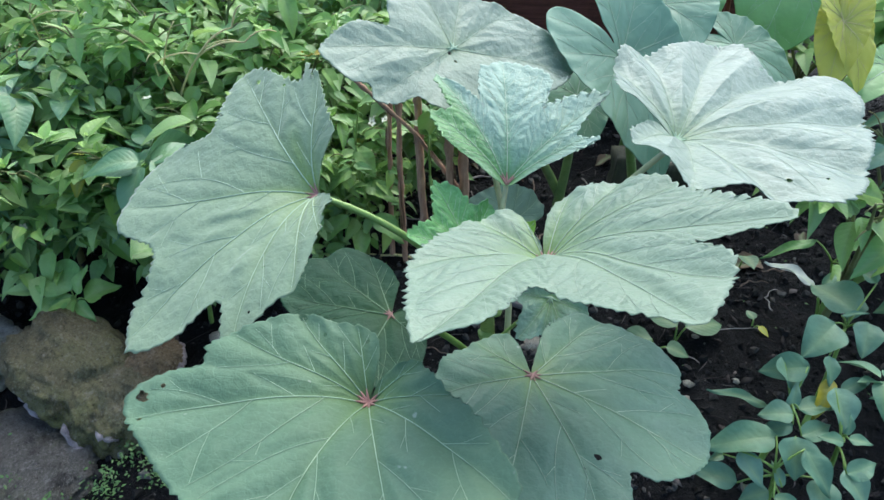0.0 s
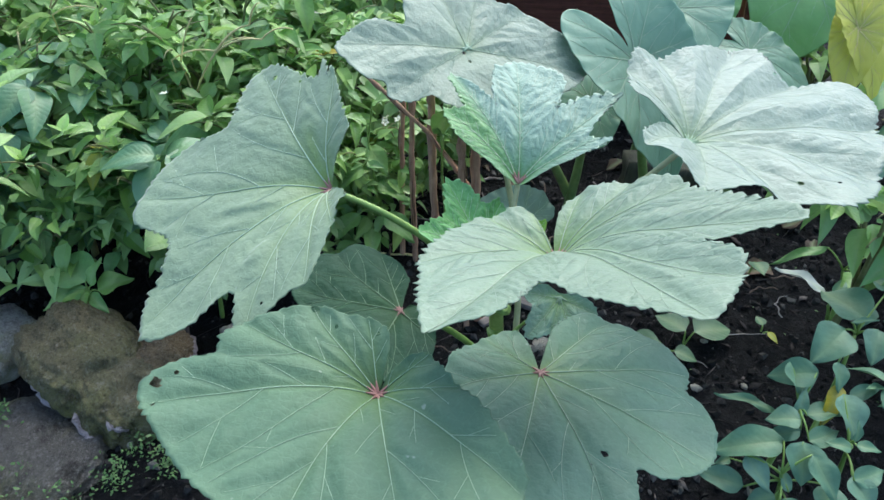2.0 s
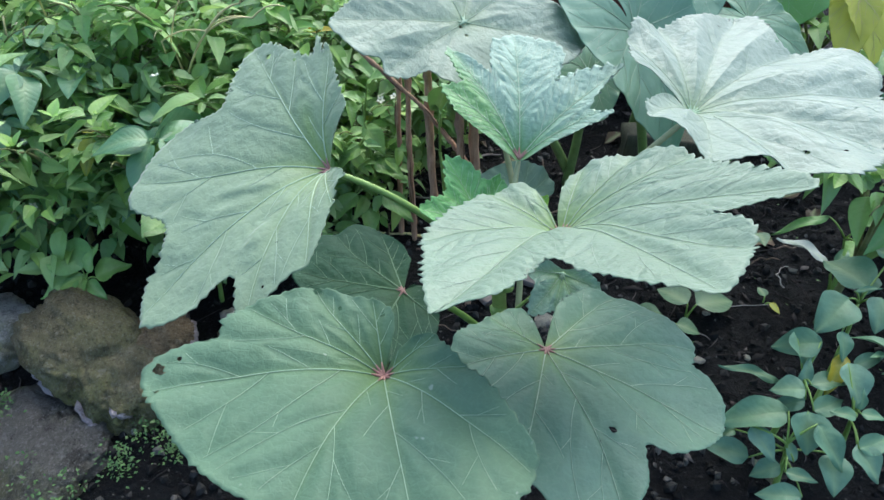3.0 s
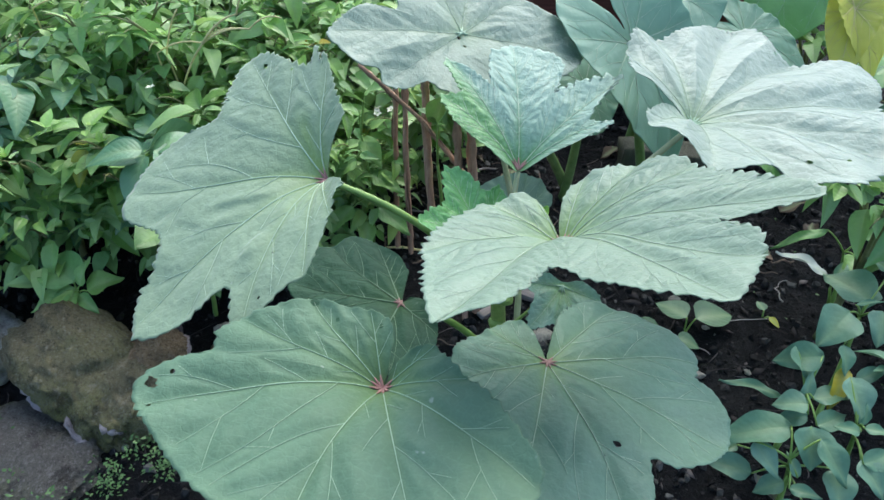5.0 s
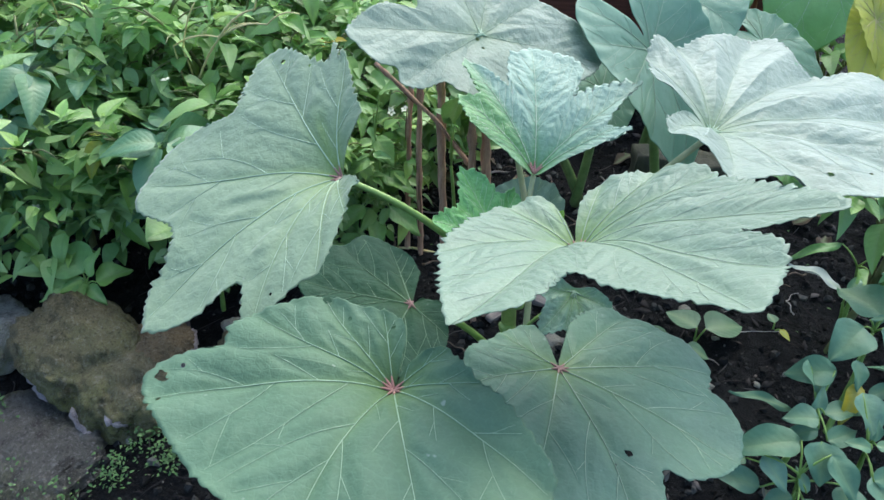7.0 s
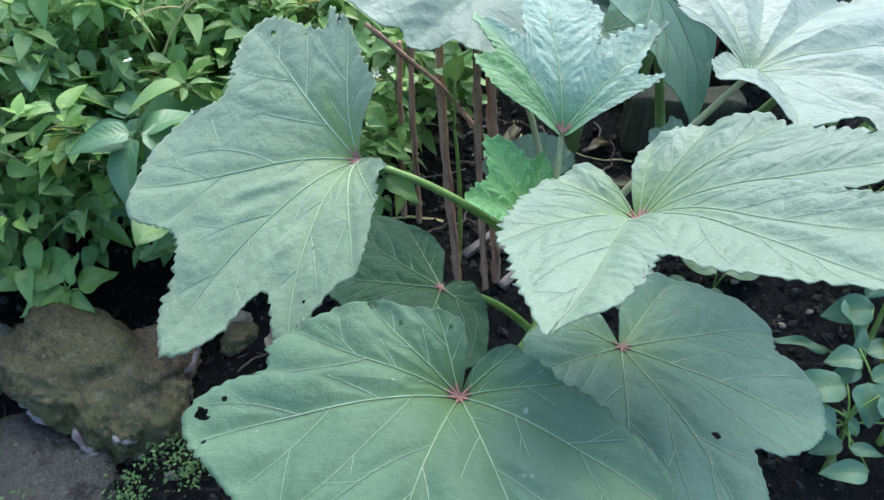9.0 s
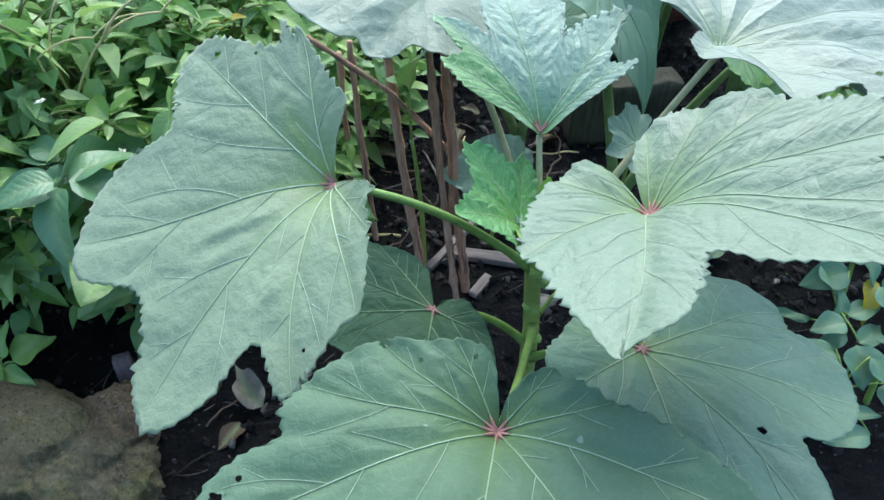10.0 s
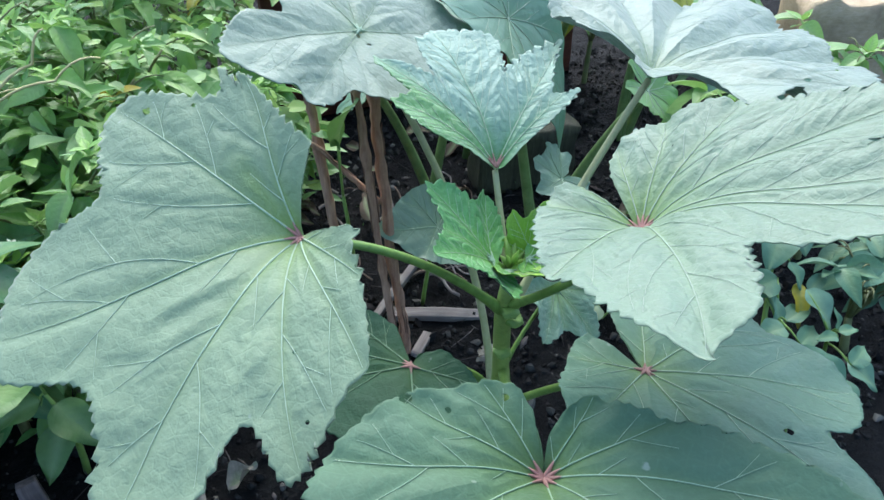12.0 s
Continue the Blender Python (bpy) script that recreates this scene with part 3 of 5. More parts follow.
HOLES = dict(
    L=[(-0.0345, 0.1431, .0035), (-0.0036, 0.1202, .002), (0.0440, 0.0200, .003), (-0.0338, -0.0892, .0012), (-0.0464, -0.1315, .0012), (0.0024, -0.098, .0012)],
    F=[(-0.1579, -0.0128, .005), (-0.1452, -0.0028, .0022), (0.0000, 0.0425, .0020), (-0.0517, 0.0622, .003), (-0.0337, 0.0476, .0020), (-0.1544, -0.0313, .002)],
    S=[(0.0376, -0.0929, .003), (0.0255, -0.1028, .0012)],
    R=[(0.0536, 0.0638, .0015), (0.0543, 0.0275, .0012)],
    T=[(-0.0020, -0.0080, .0024), (0.0070, -0.0170, .0022)],
    W=[(0.1285, 0.1338, .0026), (0.0537, -0.1175, .0022), (0.0872, -0.1179, .0022), (0.0665, 0.1600, .0012)],
)


# ---- ground ----
def ground_height(x, y):
    """Uneven garden soil, raised a little under the pepper bushes."""
    h = 0.012 * noise.noise((x * 4, y * 4, 0.3)) + 0.009 * noise.noise((x * 13, y * 13, 1.3)) + 0.007 * noise.noise((x * 36, y * 36, 2.3))
    return h + 0.004 * abs(noise.noise((x * 90, y * 90, 4.1)))


def build_ground():
    fine_x, fine_y = np.arange(-1.3, 1.6, 0.008), np.arange(0.1, 2.0, 0.008)
    far = np.array([0.15, 0.5, 1.2, 3, 8, 20, 60, 150.0])
    xs = np.concatenate([-1.3 - far[::-1], fine_x, fine_x[-1] + far])
    ys = np.concatenate([0.1 - far[::-1], fine_y, fine_y[-1] + far])
    verts = [(x, y, ground_height(x, y) if abs(x) < 3 and abs(y) < 4 else 0.0) for y in ys for x in xs]
    w = len(xs)
    faces = [(j * w + i, j * w + i + 1, (j + 1) * w + i + 1, (j + 1) * w + i) for j in range(len(ys) - 1) for i in range(w - 1)]
    ob = part("ground", (verts, faces), SOIL)
    return tagged(ob, "dark damp garden soil, crumbly and uneven", "soil", kind="structure")


build_ground()


def lump(rng, size, seed, detail=2, rough=0.35):
    """A bmesh of a rough stone or clod."""
    bm = bmesh.new()
    bmesh.ops.create_icosphere(bm, subdivisions=detail, radius=1.0)
    for v in bm.verts:
        k = 1 + rough * noise.noise(v.co * 1.3 + Vector((seed, 0, 0))) + rough * 0.5 * noise.noise(v.co * 3.1 + Vector((0, seed, 0)))
        if detail > 3:
            k += rough * 0.22 * noise.noise(v.co * 8 + Vector((0, 0, seed))) + rough * 0.1 * noise.noise(v.co * 19)
        v.co = Vector((v.co.x * size[0], v.co.y * size[1], v.co.z * size[2])) * k
    return bm


def clods():
    rng = np.random.default_rng(5)
    base = []
    for s in range(5):
        bm = lump(rng, (1, 1, 0.75), s * 7.7, 1, 0.8)
        base.append(([v.co.copy() for v in bm.verts], [tuple(v.index for v in f.verts) for f in bm.faces]))
        bm.free()
    pairs = []
    for k in range(16000):
        x, y = rng.uniform(-1.0, 1.1), rng.uniform(0.35, 1.5)
        s = 0.0016 + 0.0065 * rng.random() ** 4
        v, f = base[k % 5]
        m = pose(x, y, ground_height(x, y) + s * 0.3, *rng.uniform(0, 360, 3)) @ Matrix.Scale(s, 4)
        pairs.append(([m @ q for q in v], f))
    ob = part("soil_crumbs", joined(pairs), CLODS)
    ob.data.shade_flat()
    tagged(ob, "black crumbs and clods of loose soil", "soil", kind="stuff")


def litter():
    rng = np.random.default_rng(8)
    pairs = []
    for k in range(1700):
        x, y = rng.uniform(-0.9, 1.0), rng.uniform(0.4, 1.45)
        z = ground_height(x, y) + 0.003
        a, s = rng.uniform(0, 6.28), (0.006 + 0.03 * rng.random() ** 2.5) * (1.0 if k % 3 else 0.5)
        d = Vector((math.cos(a), math.sin(a), rng.uniform(-0.1, 0.15))) * s
        p = Vector((x, y, z))
        if k % 3:
            bend = Vector((rng.uniform(-1, 1), rng.uniform(-1, 1), 0.3)) * s * 0.25
            pairs.append(tube([p - d, p - d * 0.3 + bend, p + d * 0.4 + bend, p + d], (0.0006, 0.0009, 0.0008, 0.0004), 4))
        else:
            w = Vector((-d.y, d.x, 0)) * rng.uniform(0.25, 0.5)
            up = Vector((0, 0, 0.003))
            t = Vector((0, 0, -0.0006))
            v = [p - d, p + w + up, p + d + up * 0.5, p - w]
            pairs.append((v + [q + t for q in v], [(0, 1, 2, 3), (7, 6, 5, 4), (0, 4, 5, 1), (1, 5, 6, 2), (2, 6, 7, 3), (3, 7, 4, 0)]))
    ob = part("plant_litter", joined(pairs), LITTER)
    tagged(ob, "dry brown twig and leaf litter on the soil", "litter", kind="stuff")


clods()
litter()


# ---- the okra plant ----
def frame_of(base, tip, face):
    """A pose with -y towards the tip and z towards face."""
    d = (Vector(tip) - Vector(base)).normalized()
    z = Vector(face)
    z = (z - d * z.dot(d)).normalized()
    x = (-d).cross(z)
    m = Matrix((x, -d, z)).transposed().to_4x4()
    m.translation = base
    return m


L_CREASES = [(-0.100, -0.014, -0.042, -0.017, 0.0035, 0.007), (-0.043, -0.060, -0.067, -0.084, 0.0035, 0.009), (-0.015, 0.055, 0.002, 0.075, 0.0015, 0.005), (-0.120, -0.045, -0.080, -0.035, 0.002, 0.008)]


def build_okra():
    plant = thing("okra_plant", (0.092, 0.53, 0.0), "large okra plant with broad felted green leaves, rooted in dark soil", "okra plant")
    o = plant.location
    green = blade_material("okra_leaf_green", (0.235, 0.325, 0.185), (0.275, 0.37, 0.215), (0.24, 0.36, 0.06), 0.5, 0.3, HOLES["L"], 0.4)
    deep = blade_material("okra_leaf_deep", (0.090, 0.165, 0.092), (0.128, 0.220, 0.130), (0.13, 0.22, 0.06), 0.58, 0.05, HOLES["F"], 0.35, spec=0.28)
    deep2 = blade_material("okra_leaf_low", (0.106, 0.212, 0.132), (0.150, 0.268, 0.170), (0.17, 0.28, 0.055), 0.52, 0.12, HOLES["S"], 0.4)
    pale = blade_material("okra_leaf_pale", (0.19, 0.28, 0.18), (0.23, 0.33, 0.22), (0.24, 0.38, 0.07), 0.46, 0.3, HOLES["R"], 0.5, 0.25)
    silver = blade_material("okra_leaf_silver", (0.19, 0.27, 0.19), (0.24, 0.32, 0.235), (0.25, 0.35, 0.16), 0.44, 0.35, HOLES["W"], 0.5)
    dull = blade_material("okra_leaf_dull_silver", (0.225, 0.305, 0.21), (0.27, 0.35, 0.25), (0.21, 0.30, 0.14), 0.48, 0.28, HOLES["T"], 0.5)
    young = blade_material("okra_leaf_young", (0.285, 0.425, 0.30), (0.35, 0.50, 0.365), (0.11, 0.31, 0.035), 0.46, 0.35, (), 0.7)
    bright = blade_material("okra_leaf_shoot", (0.10, 0.29, 0.075), (0.17, 0.40, 0.14), (0.20, 0.43, 0.05), 0.36, 0.12, (), 0.8)
    # low leaf: shade under the bigger leaves is put into its dark green
    shade = blade_material("okra_leaf_shade_tint", (0.028, 0.082, 0.04), (0.048, 0.118, 0.06), (0.07, 0.14, 0.045), 0.6, 0.0, (), 0.5, spec=0.22)
    wrinkled = blade_material("okra_leaf_wrinkled", (0.22, 0.38, 0.26), (0.30, 0.46, 0.34), (0.24, 0.38, 0.10), 0.40, 0.3, (), 0.6)
    stem = [(0.092, 0.53, -0.02), (0.090, 0.525, 0.08), (0.088, 0.52, 0.178), (0.081, 0.515, 0.276), (0.085, 0.515, 0.335)]
    part("stem", tube([Vector(p) - o for p in stem], (0.010, 0.0095, 0.0088, 0.008, 0.005), 14), STALK_DARK, plant, "thick green-brown main stem with leaf nodes")
    for k, z in enumerate((0.17, 0.225, 0.268, 0.285)):
        p = Vector((0.086 + 0.0035 * (-1) ** k, 0.514 - 0.003 * k, z)) - o
        bm = lump(None, (0.0088, 0.0088, 0.0045), 3.3 * k, 3, 0.35)
        ob = part("node_scar", bm, STALK, plant)
        ob.location = p
    okra_leaf(plant, SPEC_L, green, "broad lobed green leaf with a serrated edge and small holes", (0.081, 0.515, 0.276), 0.02, 1, wave=0.0016, tooth=0.0040, pleat=0.0004, cell=0.0011, rib=RIB_SOFT, vein=0.85, net=2, fresh=(76, 106, 0.055), creases=L_CREASES)
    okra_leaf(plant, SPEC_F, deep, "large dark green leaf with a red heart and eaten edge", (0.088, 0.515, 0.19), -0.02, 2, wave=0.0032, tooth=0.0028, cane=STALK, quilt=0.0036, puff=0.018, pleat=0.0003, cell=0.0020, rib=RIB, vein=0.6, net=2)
    okra_leaf(plant, SPEC_R, pale, "pale green leaf cupped upwards, catching the sky light", (0.085, 0.512, 0.285), -0.01, 3, wave=0.0018, tooth=0.0042, rib=RIB_DUSTY, quilt=0.0030, pleat=0.0016, ply=0.6, cell=0.0009, vein=0.6, net=3)
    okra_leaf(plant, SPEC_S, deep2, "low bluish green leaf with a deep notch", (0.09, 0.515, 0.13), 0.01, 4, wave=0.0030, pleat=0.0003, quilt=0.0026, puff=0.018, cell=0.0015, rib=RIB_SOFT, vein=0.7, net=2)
    okra_leaf(plant, SPEC_C, young, "upright young leaf with pointed lobes", (0.085, 0.517, 0.31), 0.0, 5, 0.0036, 0.001, tooth=0.0042, rib=RIB_PALE, quilt=0.0014, pleat=0.0014, ply=0.45, cell=0.0016, vein=0.6, cane=STALK_PALE, fresh=(122, 345, 0.5), net=6)
    okra_leaf(plant, SPEC_W, silver, "silvery crinkled leaf mirroring the sky", (0.085, 0.52, 0.25), 0.01, 6, wave=0.002, tooth=0.0035, rib=RIB_DUSTY, quilt=0.0125, pleat=0.0006, cell=0.0012, cane=STALK_PALE, heart=False, vein=0.38, puff=0.024, net=2)
    okra_leaf(plant, SPEC_T, dull, "wide grey-green leaf with two small holes", (0.112, 0.565, 0.06), 0.0, 7, 0.0045, wave=0.003, side=(0.035, 0.0, 0.0), tooth=0.0018, rib=RIB_DUSTY, quilt=0.004, pleat=0.0, cell=0.0010, cane=STALK_PALE, heart=False, vein=0.35, puff=0.020, net=3)
    okra_leaf(plant, SPEC_M, shade, "small dark green leaf low on the plant, shade put into its colour", (0.085, 0.52, 0.15), 0.02, 8, wave=0.002, heart=True, rib=RIB_DEEP, pleat=0.0005, quilt=0.0016, cell=0.0012)
    tender = blade_material("okra_leaf_unfolding", (0.22, 0.42, 0.05), (0.32, 0.53, 0.08), (0.32, 0.50, 0.05), 0.5, 0.1, (), 0.6)
    lobes = [(-85, 0.08), (-20, 0.34), (6, 0.62), (20, 0.70), (32, 0.60), (41, 0.62), (53, 0.84), (65, 1.0), (76, 0.86), (90, 0.70), (104, 0.86), (116, 1.0), (128, 0.84), (140, 0.62), (149, 0.60), (161, 0.70), (175, 0.62), (205, 0.34)]
    finger = [(-85, 0.08), (-20, 0.30), (10, 0.50), (26, 0.48), (40, 0.66), (52, 0.78), (62, 0.62), (76, 0.78), (91, 1.0), (106, 0.78), (120, 0.62), (130, 0.78), (142, 0.66), (156, 0.48), (172, 0.50), (205, 0.30)]
    for base, tip, face, size, mat, label, node, seed, bend, form, ribs in (
        ((0.062, 0.509, 0.348), (0.008, 0.521, 0.402), (0.60, -0.30, 0.72), 0.086, bright, "crinkled young green leaf at the shoot tip", (0.083, 0.515, 0.32), 21, (0, 0, 0.008, 0.9, 0.2, -0.4), lobes, [14, 65, 91, 116, 168]),
        ((0.104, 0.510, 0.338), (0.128, 0.516, 0.392), (-0.8, -0.6, 0.3), 0.056, tender, "yellow-green unfolding leaf at the shoot tip", (0.087, 0.515, 0.325), 22, (0, 0, 0.010, 3.0, 0.2, -0.5), finger, [10, 50, 91, 131, 172]),
        ((0.072, 0.502, 0.338), (0.066, 0.470, 0.352), (0.1, -0.35, 1), 0.046, tender, "small light green cupped leaf", (0.085, 0.513, 0.32), 23, (0, 0, 0.006, 1.6, 0.2, 0.5), lobes, [14, 65, 91, 116, 168]),
        ((0.094, 0.503, 0.342), (0.112, 0.478, 0.350), (0.2, -0.5, 0.9), 0.040, bright, "small folded light green leaf", (0.086, 0.513, 0.322), 25, (0, 0, 0.006, 2.2, 0.2, 0.5), finger, [10, 50, 91, 131, 172]),
        ((0.158, 0.540, 0.254), (0.142, 0.488, 0.228), (0.1, -0.5, 0.85), 0.066, wrinkled, "small wrinkled leaf beside the stem", (0.092, 0.517, 0.20), 24, (0, 0, 0.008, 0.9, 0.2, -0.5), lobes, [14, 65, 91, 116, 168]),
    ):
        spec = dict(stand=frame_of(base, tip, face) @ pose(0, 0, 0, 0, 0, 180), form=bend, ribs=ribs, margin=[(a, r * size) for a, r in form])
        okra_leaf(plant, spec, mat, label, node, 0.005, seed, 0.0022, 0.001, quilt=0.002, heart=False, tooth=0.005, pleat=0.0026, ply=0.55, cell=0.0016, rib=RIB_SOFT, vein=0.4, net=6)
    for k in range(7):
        a = k * 0.9
        tip = Vector((0.085 + 0.011 * math.cos(a), 0.513 + 0.011 * math.sin(a), 0.343 + 0.007 * (k % 3))) - o
        part("bud", tube([Vector((0.085, 0.514, 0.318)) - o, (Vector((0.085, 0.514, 0.33)) - o).lerp(tip, 0.5), tip], (0.0026, 0.0032, 0.0006), 7), BUD, plant, "green flower bud with pointed bracts")
    return plant


build_okra()


# ---- leaves of other plants ----
def simple_leaf(length, width, fold, droop, rows=9, twist=0.0, heart=0.0, wave=0.0):
    """A pointed leaf along +y with a midrib fold; heart > 0 gives two lobes behind the stalk."""
    verts, rib = [], []
    cols = (-1, -0.55, -0.05, 0.05, 0.55, 1)
    for i in range(rows + 1):
        s = i / rows
        w = width * 0.5 * (s ** 0.55 * (1 - s) ** 1.05 / 0.357)
        if heart:
            w = width * 0.5 * max(0.0, (1 - s) ** 0.62 * (1 + 0.9 * s) * 0.92) if s > 0 else width * 0.40
        for c in cols:
            y = length * s - (heart * length * abs(c) * (1 - s) ** 3)
            x = c * w
            z = fold * abs(x) - droop * length * s * s + wave * length * math.sin(9 * s + 3 * c) * abs(c)
            verts.append((x + twist * s * s * length, y, z))
            rib.append(1.0 if abs(c) < 0.1 else 0.0)
    n = len(cols)
    faces = [(i * n + j, i * n + j + 1, (i + 1) * n + j + 1, (i + 1) * n + j) for i in range(rows) for j in range(n - 1)]
    mesh = bpy.data.meshes.new("leaf")
    mesh.from_pydata(verts, [], faces)
    mesh.attributes.new("rib", "FLOAT", "POINT").data.foreach_set("value", rib)
    return mesh


def dressed(mesh, material):
    m = mesh.copy()
    m.materials.append(material)
    m.shade_smooth()
    return m


PEPPER_FORMS = [simple_leaf(0.075, 0.038, 0.35, 0.25), simple_leaf(0.085, 0.040, 0.5, 0.45), simple_leaf(0.06, 0.033, 0.2, 0.1), simple_leaf(0.090, 0.044, 0.3, 0.55, twist=0.12), simple_leaf(0.07, 0.038, 0.6, 0.35, twist=-0.1), simple_leaf(0.045, 0.020, 0.5, -0.1)]
INNER_FORMS = [([v.co.copy() for v in m.vertices], [tuple(p.vertices) for p in m.polygons]) for m in (simple_leaf(0.070, 0.038, 0.35, 0.25, 5), simple_leaf(0.080, 0.040, 0.5, 0.45, 5), simple_leaf(0.055, 0.030, 0.2, 0.1, 5))]
PEPPER_MESHES = [dressed(m, PEPPER_LEAF) for m in PEPPER_FORMS]
PEPPER_TIPS = [dressed(m, PEPPER_TIP) for m in (PEPPER_FORMS[2], PEPPER_FORMS[5])]
PEPPER_YELLOWS = [dressed(m, PEPPER_YELLOW) for m in PEPPER_FORMS[:3]]
NEAR_FORMS = [simple_leaf(0.085, 0.052, 0.35, 0.35, 12, 0.0, 0.0, 0.02), simple_leaf(0.095, 0.054, 0.3, 0.55, 12, 0.08, 0.0, 0.025), simple_leaf(0.07, 0.046, 0.5, 0.25, 12, 0.0, 0.0, 0.03), simple_leaf(0.08, 0.050, 0.25, 0.75, 12, -0.1, 0.0, 0.02)]
NEAR_MESHES = [dressed(m, PEPPER_NEAR) for m in NEAR_FORMS]
DEEP_MESHES = [dressed(m, PEPPER_DEEP) for m in NEAR_FORMS]


def flower_mesh():
    pairs = []
    for k in range(5):
        a = k * 1.2566
        u, v = Vector((math.cos(a), math.sin(a), 0.2)), Vector((-math.sin(a), math.cos(a), 0))
        up = Vector((0, 0, 0.0008))
        p = [u * 0.001, u * 0.004 + v * 0.0025, u * 0.0075, u * 0.004 - v * 0.0025]
        pairs.append((p + [q + up for q in p], [(3, 2, 1, 0), (4, 5, 6, 7), (0, 1, 5, 4), (1, 2, 6, 5), (2, 3, 7, 6), (3, 0, 4, 7)]))
    verts, faces = joined(pairs)
    m = bpy.data.meshes.new("flower")
    m.from_pydata(verts, [], faces)
    m.materials.append(PETAL)
    return m


FLOWER = flower_mesh()


def pepper_plant(at, height, spread, leaves, seed, label, meshes=PEPPER_MESHES, flowers=4, yellow=3, size=1.0, low=0.25, fill=0):
    """A bushy pepper plant: forked stems, each leaf a part, a few small white flowers."""
    rng = np.random.default_rng(seed)
    plant = thing("pepper_plant", at, label, "pepper plant", "pepper plants in the bed")
    pairs, spots = [], []
    root = Vector((0, 0, -0.01))
    fork = Vector((rng.uniform(-0.02, 0.02), rng.uniform(-0.02, 0.02), height * 0.3))
    pairs.append(tube(arc(root, fork, 0, 4), taper(0.007, 0.005, 5), 7))
    for k in range(7):
        a = k * 2 * math.pi / 7 + rng.uniform(-0.4, 0.4)
        rad = spread * rng.uniform(0.45, 1.0)
        tip = Vector((math.cos(a) * rad, math.sin(a) * rad, height * rng.uniform(0.62, 1.0)))
        line = arc(fork, tip, 0.03, 6)
        pairs.append(tube(line, taper(0.004, 0.0016, 7), 6))
        for m in range(3):
            p = line[3 + m]
            b = a + rng.uniform(-1.3, 1.3)
            q = p + Vector((math.cos(b), math.sin(b), rng.uniform(0.1, 0.8))) * spread * rng.uniform(0.3, 0.6)
            twig = arc(p, q, 0.01, 4)
            pairs.append(tube(twig, taper(0.0018, 0.0008, 5), 5))
            spots += twig[1:]
        spots += line[2:]
    part("stem", joined(pairs), TWIG, plant, "forked green-brown stems")
    made = 0
    while made < leaves:
        hub = spots[int(rng.integers(len(spots)))] + Vector(rng.normal(0, 0.020, 3))
        hub.z = max(hub.z, height * low)
        spin, lean = rng.uniform(0, 360), rng.uniform(-12, 12)
        near = rng.uniform(0.55, 1.15)
        for k in range(int(rng.integers(4, 8))):
            droop = rng.normal(-4, 22)
            m = pose(*hub, 0, lean, spin + 137.5 * k + rng.normal(0, 15)) @ pose(0, 0.008 * size, -0.002 * k, droop, rng.normal(0, 20), 0)
            m = m @ Matrix.Scale(size * near * rng.uniform(0.65, 1.25), 4)
            mesh = meshes[int(rng.integers(len(meshes)))] if made >= yellow else PEPPER_YELLOWS[made % 3]
            ob = new("leaf", mesh)
            ob.parent = plant
            ob.matrix_basis = m
            made += 1
        if meshes is PEPPER_MESHES and hub.z > 0.55 * height and rng.random() < 0.6:
            for k in range(3):
                ob = new("leaf", PEPPER_TIPS[k % 2])
                ob.parent = plant
                ob.matrix_basis = pose(*hub, 0, 0, spin + 120 * k) @ pose(0, 0, 0.002, rng.uniform(15, 55), 0, 0) @ Matrix.Scale(size * rng.uniform(0.4, 0.75), 4)
                made += 1
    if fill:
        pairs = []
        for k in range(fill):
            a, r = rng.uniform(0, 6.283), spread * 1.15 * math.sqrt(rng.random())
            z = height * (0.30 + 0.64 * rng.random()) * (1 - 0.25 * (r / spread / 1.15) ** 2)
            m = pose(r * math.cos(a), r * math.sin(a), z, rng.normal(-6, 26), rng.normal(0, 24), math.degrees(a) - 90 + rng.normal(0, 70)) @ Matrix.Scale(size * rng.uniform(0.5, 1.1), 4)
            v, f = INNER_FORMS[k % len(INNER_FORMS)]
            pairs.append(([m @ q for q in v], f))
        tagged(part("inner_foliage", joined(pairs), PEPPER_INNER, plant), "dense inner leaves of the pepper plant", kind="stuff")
    for k in range(flowers):
        p = spots[int(rng.integers(len(spots)))]
        ob = new("flower", FLOWER)
        ob.parent = plant
        ob.matrix_basis = pose(p.x, p.y, max(p.z, height * 0.7) + 0.02, rng.uniform(-40, 40), rng.uniform(-40, 40), 0)
        tagged(ob, "small white pepper flower")
    return plant


